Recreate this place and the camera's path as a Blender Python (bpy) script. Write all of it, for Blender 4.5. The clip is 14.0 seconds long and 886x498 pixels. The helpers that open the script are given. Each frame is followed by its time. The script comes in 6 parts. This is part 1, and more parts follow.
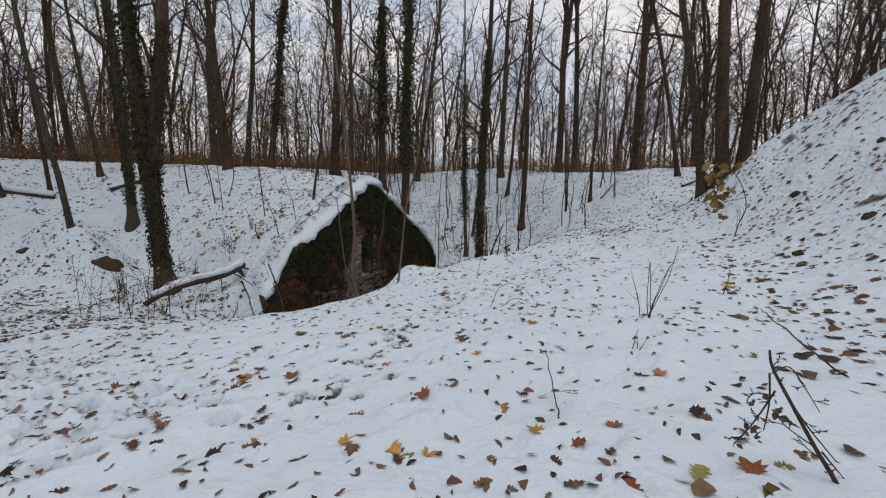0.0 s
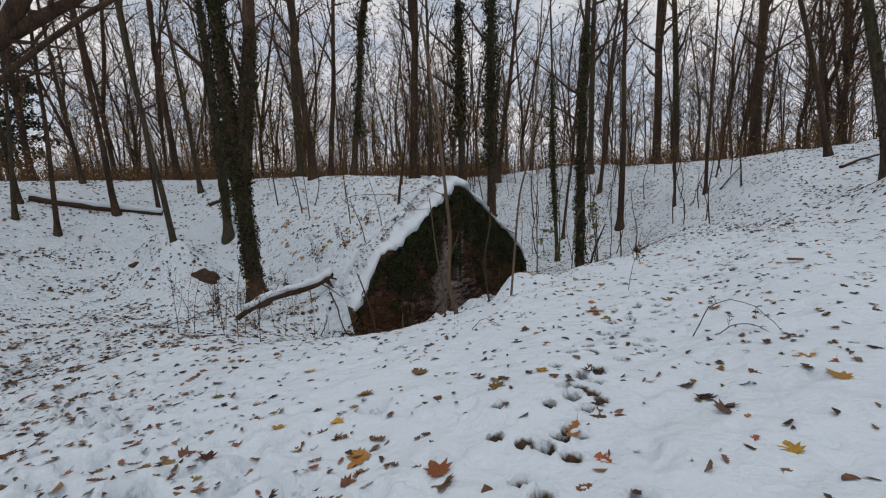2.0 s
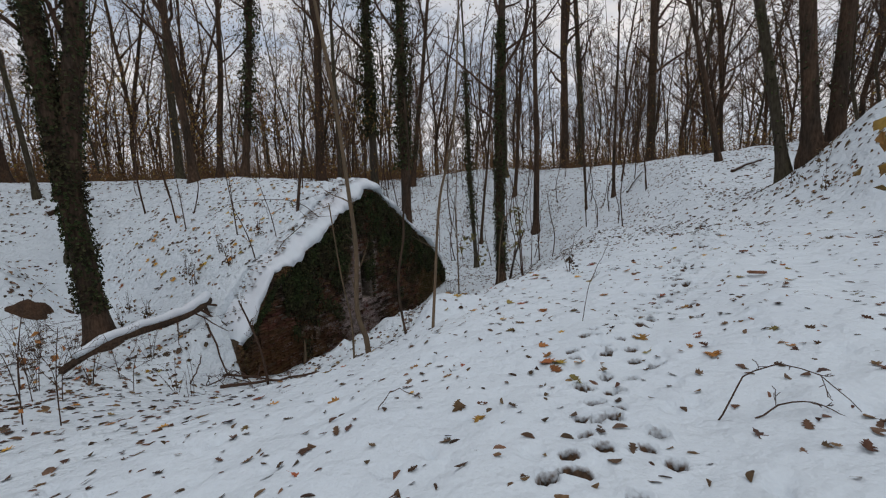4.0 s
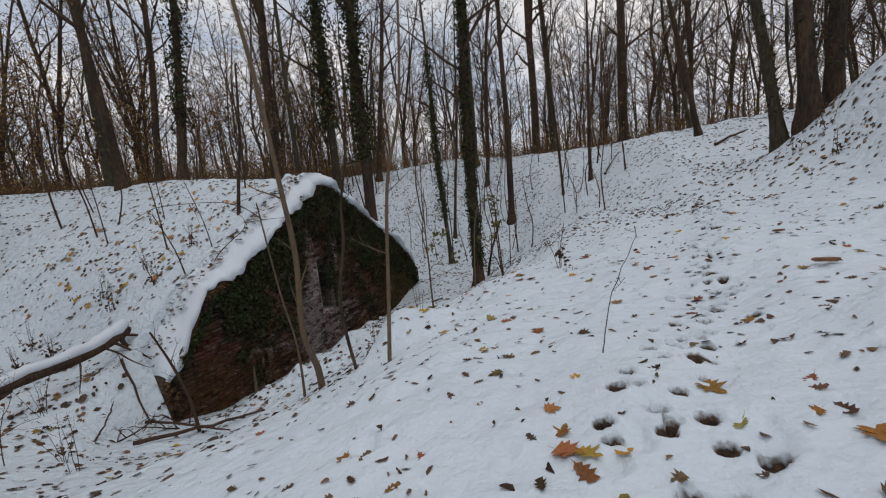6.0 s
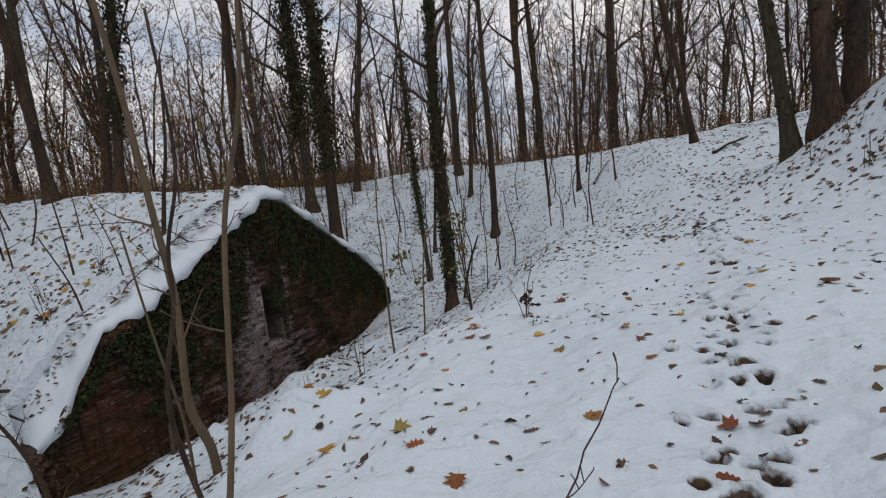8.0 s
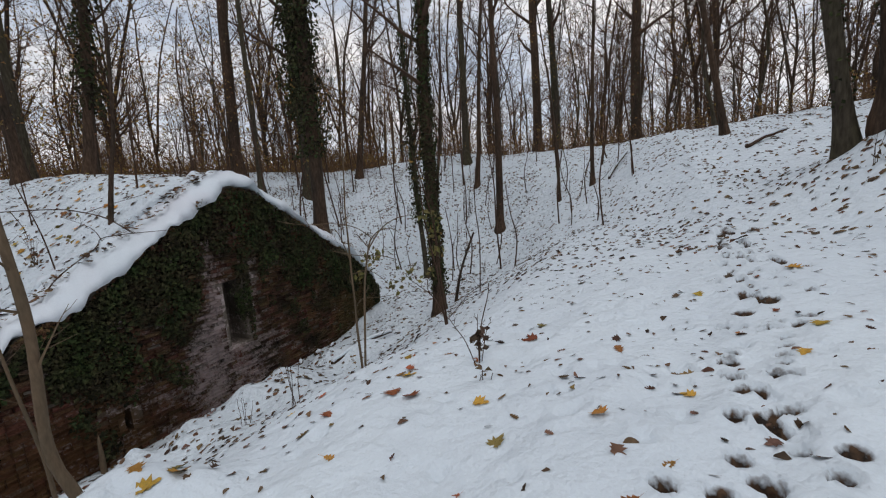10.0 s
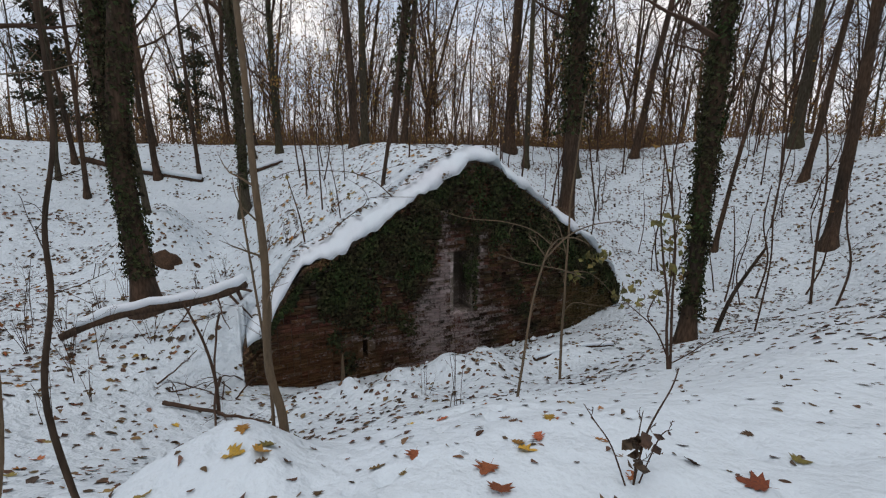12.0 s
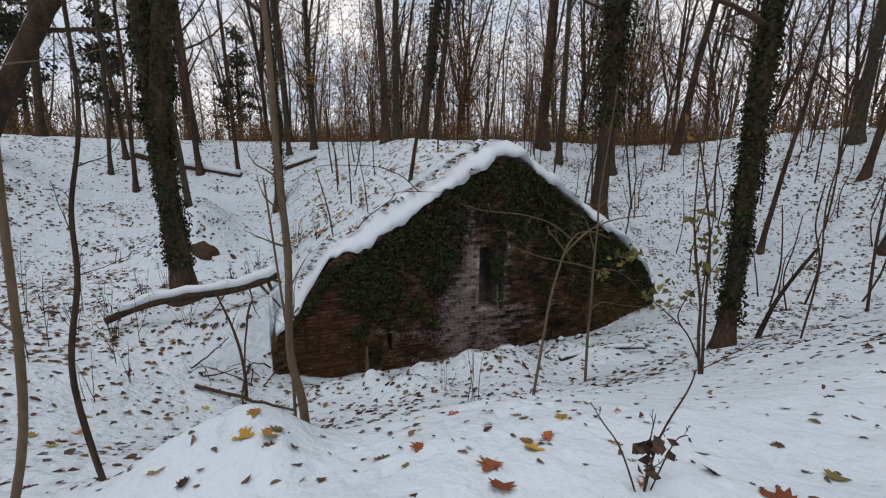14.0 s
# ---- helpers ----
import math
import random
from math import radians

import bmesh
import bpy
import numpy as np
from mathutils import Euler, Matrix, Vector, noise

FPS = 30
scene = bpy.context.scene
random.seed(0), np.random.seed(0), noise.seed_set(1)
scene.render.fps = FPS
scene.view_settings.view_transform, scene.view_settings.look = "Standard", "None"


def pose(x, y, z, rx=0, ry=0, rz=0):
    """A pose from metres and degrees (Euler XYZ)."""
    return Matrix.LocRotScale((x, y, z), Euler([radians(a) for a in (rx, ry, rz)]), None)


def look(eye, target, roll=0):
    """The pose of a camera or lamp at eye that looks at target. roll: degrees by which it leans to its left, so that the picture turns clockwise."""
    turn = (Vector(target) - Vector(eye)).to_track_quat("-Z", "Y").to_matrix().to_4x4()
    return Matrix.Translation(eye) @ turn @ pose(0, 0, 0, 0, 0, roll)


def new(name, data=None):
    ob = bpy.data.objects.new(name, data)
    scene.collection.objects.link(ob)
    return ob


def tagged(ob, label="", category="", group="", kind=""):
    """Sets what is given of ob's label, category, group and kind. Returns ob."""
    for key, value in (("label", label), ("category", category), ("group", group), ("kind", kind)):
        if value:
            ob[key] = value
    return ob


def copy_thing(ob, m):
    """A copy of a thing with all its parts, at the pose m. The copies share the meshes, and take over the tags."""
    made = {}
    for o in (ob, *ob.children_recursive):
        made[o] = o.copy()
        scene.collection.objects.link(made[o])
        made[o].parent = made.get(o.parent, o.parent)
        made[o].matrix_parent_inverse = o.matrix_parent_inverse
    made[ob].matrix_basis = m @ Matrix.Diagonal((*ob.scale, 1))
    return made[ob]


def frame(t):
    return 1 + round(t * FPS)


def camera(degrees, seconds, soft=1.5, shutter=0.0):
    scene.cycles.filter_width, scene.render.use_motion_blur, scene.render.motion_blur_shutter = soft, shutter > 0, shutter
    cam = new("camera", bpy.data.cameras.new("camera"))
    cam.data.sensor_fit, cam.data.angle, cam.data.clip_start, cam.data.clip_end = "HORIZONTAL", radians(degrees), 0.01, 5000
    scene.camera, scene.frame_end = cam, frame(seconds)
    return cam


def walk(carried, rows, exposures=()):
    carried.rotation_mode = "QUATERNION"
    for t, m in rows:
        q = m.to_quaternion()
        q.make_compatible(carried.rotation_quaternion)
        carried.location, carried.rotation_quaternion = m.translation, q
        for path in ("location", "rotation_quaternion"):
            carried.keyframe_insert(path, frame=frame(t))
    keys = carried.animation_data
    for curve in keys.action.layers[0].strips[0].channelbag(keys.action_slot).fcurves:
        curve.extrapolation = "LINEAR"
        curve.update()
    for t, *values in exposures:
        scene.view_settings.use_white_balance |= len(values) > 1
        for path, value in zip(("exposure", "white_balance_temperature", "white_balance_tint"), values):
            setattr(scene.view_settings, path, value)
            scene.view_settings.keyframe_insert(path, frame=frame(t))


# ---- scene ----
cam = camera(94.3, 14.0, soft=1.2)
EXPOSURES = [(0, -0.13), (1, -0.26), (2.2, -0.26), (3, -0.31), (4.2, -0.28), (6, -0.24), (8, -0.23), (10.5, -0.05), (12, 0.02), (14, 0.03)]
PATH = [
    (0, (-0.015, -0.035, 1.544), (-0.029, 1.944, 1.254), 0.3),
    (0.5, (-0.206, 0.219, 1.499), (-0.494, 2.175, 1.196), -0.8),
    (1, (-0.448, 0.496, 1.454), (-0.917, 2.42, 1.177), -2.5),
    (1.5, (-0.6, 0.865, 1.395), (-1.194, 2.768, 1.234), -2.9),
    (2, (-0.807, 1.255, 1.337), (-1.169, 3.206, 1.083), -2.6),
    (2.5, (-0.86, 1.519, 1.33), (-0.802, 3.5, 1.056), -0.9),
    (3, (-0.862, 1.942, 1.359), (-0.794, 3.925, 1.107), -2.0),
    (5.5, (-0.803, 3.742, 1.258), (-0.774, 5.723, 0.989), -3.7),
    (6, (-0.61, 4.096, 1.227), (-0.462, 6.069, 0.939), -6.2),
    (6.5, (-0.401, 4.408, 1.258), (-0.217, 6.378, 0.961), -6.3),
    (7, (-0.2, 4.816, 1.27), (-0.004, 6.784, 0.973), -2.5),
    (7.5, (0.015, 5.103, 1.287), (0.194, 7.077, 1.018), -5.3),
    (8, (0.232, 5.483, 1.334), (0.412, 7.458, 1.075), -6.3),
    (10.5, (1.289, 6.871, 1.359), (1.297, 8.846, 1.041), -3.3),
    (11, (1.475, 7.19, 1.378), (1.151, 9.136, 1.049), -0.6),
    (11.5, (1.517, 7.448, 1.417), (0.859, 9.304, 1.066), 2.5),
    (12, (1.638, 7.636, 1.46), (0.536, 9.264, 1.091), -0.1),
    (12.5, (1.675, 7.693, 1.428), (0.439, 9.22, 1.052), -0.3),
    (13, (1.692, 7.732, 1.409), (0.446, 9.247, 1.019), 0.5),
    (13.5, (1.704, 7.72, 1.398), (0.468, 9.244, 1.013), 0.2),
    (14, (1.723, 7.749, 1.411), (0.496, 9.282, 1.03), 0.1),
]
walk(cam, [(t, look(eye, target, roll)) for t, eye, target, roll in PATH], EXPOSURES)

# ---- sky and light ----
world = bpy.data.worlds.new("world")
scene.world = world
world.use_nodes = True
SKY_STRENGTH, SUN_STRENGTH = 0.18, 0.5


def build_sky():
    nt = world.node_tree
    nt.nodes.clear()
    out = nt.nodes.new("ShaderNodeOutputWorld")
    bg = nt.nodes.new("ShaderNodeBackground")
    sky = nt.nodes.new("ShaderNodeTexSky")
    sky.sky_type, sky.sun_disc = "NISHITA", False
    sky.sun_elevation, sky.sun_rotation = radians(74), radians(180)
    sky.air_density, sky.dust_density, sky.ozone_density = 1.0, 0.6, 1.5
    tc = nt.nodes.new("ShaderNodeTexCoord")
    mp = nt.nodes.new("ShaderNodeMapping")
    mp.inputs["Scale"].default_value = (1.0, 1.0, 3.2)
    n = nt.nodes.new("ShaderNodeTexNoise")
    n.inputs["Scale"].default_value, n.inputs["Detail"].default_value = 3.0, 6.0
    n.inputs["Roughness"].default_value = 0.55
    ramp = nt.nodes.new("ShaderNodeValToRGB")
    ramp.color_ramp.elements[0].position, ramp.color_ramp.elements[1].position = 0.36, 0.62
    ramp.color_ramp.elements[0].color = (0.84, 0.84, 0.84, 1)
    ramp.color_ramp.elements[1].color = (1, 1, 1, 1)
    cloud = nt.nodes.new("ShaderNodeValToRGB")
    cloud.color_ramp.elements[0].color = (3.2, 3.47, 3.95, 1)
    cloud.color_ramp.elements[1].color = (6.0, 5.7, 5.6, 1)
    cloud.color_ramp.elements[0].position, cloud.color_ramp.elements[1].position = 0.35, 0.7
    mix = nt.nodes.new("ShaderNodeMix")
    mix.data_type = "RGBA"
    nt.links.new(tc.outputs["Generated"], mp.inputs["Vector"])
    nt.links.new(mp.outputs["Vector"], n.inputs["Vector"])
    nt.links.new(n.outputs["Fac"], ramp.inputs["Fac"])
    nt.links.new(n.outputs["Fac"], cloud.inputs["Fac"])
    nt.links.new(ramp.outputs["Color"], mix.inputs["Factor"])
    nt.links.new(sky.outputs["Color"], mix.inputs["A"])
    nt.links.new(cloud.outputs["Color"], mix.inputs["B"])
    nt.links.new(mix.outputs["Result"], bg.inputs["Color"])
    bg.inputs["Strength"].default_value = SKY_STRENGTH
    nt.links.new(bg.outputs["Background"], out.inputs["Surface"])


build_sky()
sun = new("sun", bpy.data.lights.new("sun", "SUN"))
sun.data.energy, sun.data.angle, sun.data.color = SUN_STRENGTH, radians(25), (1.0, 0.97, 0.94)
sun.matrix_world = look((0, -4, 14), (0, 0, 0))

# ---- materials ----
def material(name, base, rough=0.9, vary=0.25, scale=6.0, fine=60.0, bump=0.3, bump_scale=None, second=None, stretch=(1, 1, 1), per="", sss=0.0, spec=0.3, world=False, spread=(0.55, 1.35)):
    """Two scales of noise over a base colour, with a fine relief. second: the colour that the larger noise goes to. per: 'object' or 'island' varies each piece."""
    m = bpy.data.materials.new(name)
    m.use_nodes = True
    nt = m.node_tree
    b = nt.nodes["Principled BSDF"]
    tc = nt.nodes.new("ShaderNodeTexCoord")
    mp = nt.nodes.new("ShaderNodeMapping")
    mp.inputs["Scale"].default_value = stretch
    if world:
        nt.links.new(nt.nodes.new("ShaderNodeNewGeometry").outputs["Position"], mp.inputs["Vector"])
    else:
        nt.links.new(tc.outputs["Object"], mp.inputs["Vector"])
    big, small = nt.nodes.new("ShaderNodeTexNoise"), nt.nodes.new("ShaderNodeTexNoise")
    for n, sc, d in ((big, scale, 5.0), (small, fine, 3.0)):
        n.inputs["Scale"].default_value, n.inputs["Detail"].default_value = sc, d
        nt.links.new(mp.outputs["Vector"], n.inputs["Vector"])
    second = second or tuple(c * (1 - vary) for c in base)
    ramp = nt.nodes.new("ShaderNodeValToRGB")
    ramp.color_ramp.elements[0].position, ramp.color_ramp.elements[1].position = 0.35, 0.65
    ramp.color_ramp.elements[0].color, ramp.color_ramp.elements[1].color = (*second, 1), (*base, 1)
    nt.links.new(big.outputs["Fac"], ramp.inputs["Fac"])
    hsv = nt.nodes.new("ShaderNodeHueSaturation")
    nt.links.new(ramp.outputs["Color"], hsv.inputs["Color"])
    val = nt.nodes.new("ShaderNodeMapRange")
    val.inputs["To Min"].default_value, val.inputs["To Max"].default_value = 1 - vary, 1 + vary
    val.inputs["From Min"].default_value, val.inputs["From Max"].default_value = 0.25, 0.75
    nt.links.new(small.outputs["Fac"], val.inputs["Value"])
    source = val.outputs["Result"]
    if per:
        node = nt.nodes.new("ShaderNodeObjectInfo" if per == "object" else "ShaderNodeNewGeometry")
        rnd = node.outputs["Random" if per == "object" else "Random Per Island"]
        r2 = nt.nodes.new("ShaderNodeMapRange")
        r2.inputs["To Min"].default_value, r2.inputs["To Max"].default_value = spread
        nt.links.new(rnd, r2.inputs["Value"])
        mul = nt.nodes.new("ShaderNodeMath")
        mul.operation = "MULTIPLY"
        nt.links.new(source, mul.inputs[0])
        nt.links.new(r2.outputs["Result"], mul.inputs[1])
        source = mul.outputs["Value"]
        r3 = nt.nodes.new("ShaderNodeMapRange")
        r3.inputs["To Min"].default_value, r3.inputs["To Max"].default_value = 0.475, 0.525
        wob = nt.nodes.new("ShaderNodeMath")
        wob.operation = "FRACT"
        sc7 = nt.nodes.new("ShaderNodeMath")
        sc7.operation, sc7.inputs[1].default_value = "MULTIPLY", 7.31
        nt.links.new(rnd, sc7.inputs[0])
        nt.links.new(sc7.outputs["Value"], wob.inputs[0])
        nt.links.new(wob.outputs["Value"], r3.inputs["Value"])
        nt.links.new(r3.outputs["Result"], hsv.inputs["Hue"])
    nt.links.new(source, hsv.inputs["Value"])
    nt.links.new(hsv.outputs["Color"], b.inputs["Base Color"])
    b.inputs["Roughness"].default_value = rough
    b.inputs["Specular IOR Level"].default_value = spec
    if sss:
        b.inputs["Subsurface Weight"].default_value = sss
        b.inputs["Subsurface Radius"].default_value = (0.04, 0.05, 0.06)
        b.inputs["Subsurface Scale"].default_value = 0.3
    if bump:
        bn = nt.nodes.new("ShaderNodeTexNoise")
        bn.inputs["Scale"].default_value, bn.inputs["Detail"].default_value = bump_scale or fine, 6.0
        nt.links.new(mp.outputs["Vector"], bn.inputs["Vector"])
        bp = nt.nodes.new("ShaderNodeBump")
        bp.inputs["Strength"].default_value, bp.inputs["Distance"].default_value = bump, 0.02
        nt.links.new(bn.outputs["Fac"], bp.inputs["Height"])
        nt.links.new(bp.outputs["Normal"], b.inputs["Normal"])
    return m


SNOW = material("snow", (0.660, 0.727, 0.772), rough=0.75, vary=0.03, scale=0.9, fine=45, bump=0.25, bump_scale=28, second=(0.625, 0.69, 0.74), spec=0.2)
BARK = material("bark", (0.078, 0.048, 0.031), rough=0.95, vary=0.5, scale=3, fine=26, bump=0.9, bump_scale=18, second=(0.036, 0.027, 0.020), stretch=(1, 1, 0.25), spec=0.15)
BARK_GREEN = material("bark_with_algae", (0.060, 0.052, 0.031), rough=0.95, vary=0.5, scale=2, fine=22, bump=0.8, bump_scale=16, second=(0.052, 0.042, 0.032), stretch=(1, 1, 0.25), spec=0.15)
BARK_LIGHT = material("sapling_bark", (0.145, 0.098, 0.060), rough=0.85, vary=0.22, scale=4, fine=40, bump=0.3, second=(0.105, 0.080, 0.052), stretch=(1, 1, 0.3), spec=0.2)
TWIG = material("twig", (0.078, 0.048, 0.033), rough=0.9, vary=0.3, scale=5, fine=50, bump=0.0, spec=0.15)
FAR_TWIG = material("far_twig", (0.135, 0.080, 0.046), rough=0.95, vary=0.3, scale=0.5, fine=8, bump=0.0, spec=0.1)
IVY = material("ivy_leaf", (0.028, 0.040, 0.013), rough=0.7, vary=0.35, scale=2.2, fine=30, bump=0.0, second=(0.036, 0.028, 0.015), per="island", spec=0.15, spread=(0.3, 1.9))
LEAF_YELLOW = material("yellow_leaf", (0.50, 0.27, 0.035), rough=0.7, vary=0.25, scale=12, fine=60, bump=0.2, second=(0.30, 0.18, 0.04), per="object", spec=0.3)
LEAF_BROWN = material("brown_leaf", (0.38, 0.15, 0.040), rough=0.75, vary=0.25, scale=14, fine=60, bump=0.2, second=(0.22, 0.09, 0.035), per="object", spec=0.3)
LEAF_OLIVE = material("olive_leaf", (0.26, 0.19, 0.05), rough=0.7, vary=0.25, scale=12, fine=60, bump=0.2, second=(0.15, 0.11, 0.04), per="object", spec=0.3)
LEAF_DARK = material("dark_leaf", (0.13, 0.075, 0.045), rough=0.75, vary=0.25, scale=12, fine=60, bump=0.2, second=(0.045, 0.03, 0.022), per="object", spec=0.3)
LITTER = material("leaf_litter", (0.185, 0.108, 0.05), rough=0.85, vary=0.3, scale=3, fine=30, bump=0.0, second=(0.07, 0.05, 0.038), per="island", spec=0.2, spread=(0.45, 1.4))
LITTER_DARK = material("dark_leaf_litter", (0.15, 0.085, 0.046), rough=0.85, vary=0.3, scale=3, fine=30, bump=0.0, second=(0.075, 0.052, 0.040), per="island", spec=0.2, spread=(0.35, 1.5))
LITTER_RED = material("trodden_leaf_litter", (0.23, 0.12, 0.06), rough=0.8, vary=0.3, scale=3, fine=30, bump=0.0, second=(0.12, 0.06, 0.04), per="island", spec=0.2)
LEAF_GREEN = material("fading_leaf", (0.085, 0.088, 0.028), rough=0.6, vary=0.3, scale=6, fine=40, bump=0.0, second=(0.16, 0.12, 0.035), per="island", spec=0.3)
GOLD = material("hanging_leaf", (0.26, 0.155, 0.035), rough=0.7, vary=0.3, scale=1.5, fine=12, bump=0.0, second=(0.13, 0.07, 0.03), per="island", spec=0.2)
EARTH = material("bare_earth", (0.085, 0.050, 0.030), rough=0.95, vary=0.4, scale=5, fine=30, bump=0.9, bump_scale=14, second=(0.045, 0.030, 0.022), spec=0.1)
BRICK_LOOK = dict(rough=0.92, vary=0.5, scale=1.6, fine=42, bump=0.8, bump_scale=34, second=(0.050, 0.040, 0.026), spec=0.15, world=True, spread=(0.55, 1.45))
BRICK = material("old_brick", (0.135, 0.068, 0.042), per="object", **BRICK_LOOK)
BRICKS = material("old_bricks", (0.135, 0.068, 0.042), per="island", **BRICK_LOOK)
MORTAR = material("dirty_mortar", (0.17, 0.14, 0.115), rough=0.95, vary=0.35, scale=1.6, fine=40, bump=0.6, second=(0.05, 0.042, 0.03), spec=0.1, world=True)
NEEDLE = material("pine_needles", (0.030, 0.040, 0.022), rough=0.8, vary=0.3, scale=1.0, fine=10, bump=0.0, second=(0.045, 0.040, 0.022), per="island", spec=0.2)


def earth_and_hole_shade(m):
    """Where the attribute 'bare' is set, wet leaf mould shows through the snow; in the trail holes the dark colour also
    paints their shade.
    """
    nt = m.node_tree
    b = nt.nodes["Principled BSDF"]
    old = b.inputs["Base Color"].links[0].from_socket
    at = nt.nodes.new("ShaderNodeAttribute")
    at.attribute_name = "bare"
    n = nt.nodes.new("ShaderNodeTexNoise")
    n.inputs["Scale"].default_value = 30
    tc = nt.nodes.new("ShaderNodeTexCoord")
    nt.links.new(tc.outputs["Object"], n.inputs["Vector"])
    col = nt.nodes.new("ShaderNodeValToRGB")
    # the near-black end is dark mould and also the shadow deep in the holes
    col.color_ramp.elements[0].color, col.color_ramp.elements[1].color = (0.022, 0.016, 0.012, 1), (0.10, 0.058, 0.032, 1)
    col.color_ramp.elements[0].position, col.color_ramp.elements[1].position = 0.35, 0.7
    nt.links.new(n.outputs["Fac"], col.inputs["Fac"])
    add = nt.nodes.new("ShaderNodeMath")
    add.operation = "ADD"
    off = nt.nodes.new("ShaderNodeMapRange")
    off.inputs["To Min"].default_value, off.inputs["To Max"].default_value = -0.3, 0.3
    nt.links.new(n.outputs["Fac"], off.inputs["Value"])
    nt.links.new(at.outputs["Fac"], add.inputs[0])
    nt.links.new(off.outputs["Result"], add.inputs[1])
    edge = nt.nodes.new("ShaderNodeMapRange")
    edge.inputs["From Min"].default_value, edge.inputs["From Max"].default_value = 0.42, 0.72
    nt.links.new(add.outputs["Value"], edge.inputs["Value"])
    mix = nt.nodes.new("ShaderNodeMix")
    mix.data_type = "RGBA"
    nt.links.new(edge.outputs["Result"], mix.inputs["Factor"])
    nt.links.new(old, mix.inputs["A"])
    nt.links.new(col.outputs["Color"], mix.inputs["B"])
    nt.links.new(mix.outputs["Result"], b.inputs["Base Color"])


def lumpy_snow(m):
    """Finger-deep lumps where the attribute 'lumpy' says that the snow lies over leaves and brambles."""
    nt = m.node_tree
    b = nt.nodes["Principled BSDF"]
    old = b.inputs["Normal"].links[0].from_socket
    at = nt.nodes.new("ShaderNodeAttribute")
    at.attribute_name = "lumpy"
    tc = nt.nodes.new("ShaderNodeTexCoord")
    n = nt.nodes.new("ShaderNodeTexNoise")
    n.inputs["Scale"].default_value, n.inputs["Detail"].default_value, n.inputs["Roughness"].default_value = 5.5, 4.0, 0.55
    nt.links.new(tc.outputs["Object"], n.inputs["Vector"])
    bp = nt.nodes.new("ShaderNodeBump")
    bp.inputs["Distance"].default_value = 0.16
    nt.links.new(at.outputs["Fac"], bp.inputs["Strength"])
    nt.links.new(n.outputs["Fac"], bp.inputs["Height"])
    nt.links.new(old, bp.inputs["Normal"])
    nt.links.new(bp.outputs["Normal"], b.inputs["Normal"])


LIME, ALGAE, RUST = (0.43, 0.35, 0.335), (0.10, 0.078, 0.030), (0.16, 0.078, 0.032)


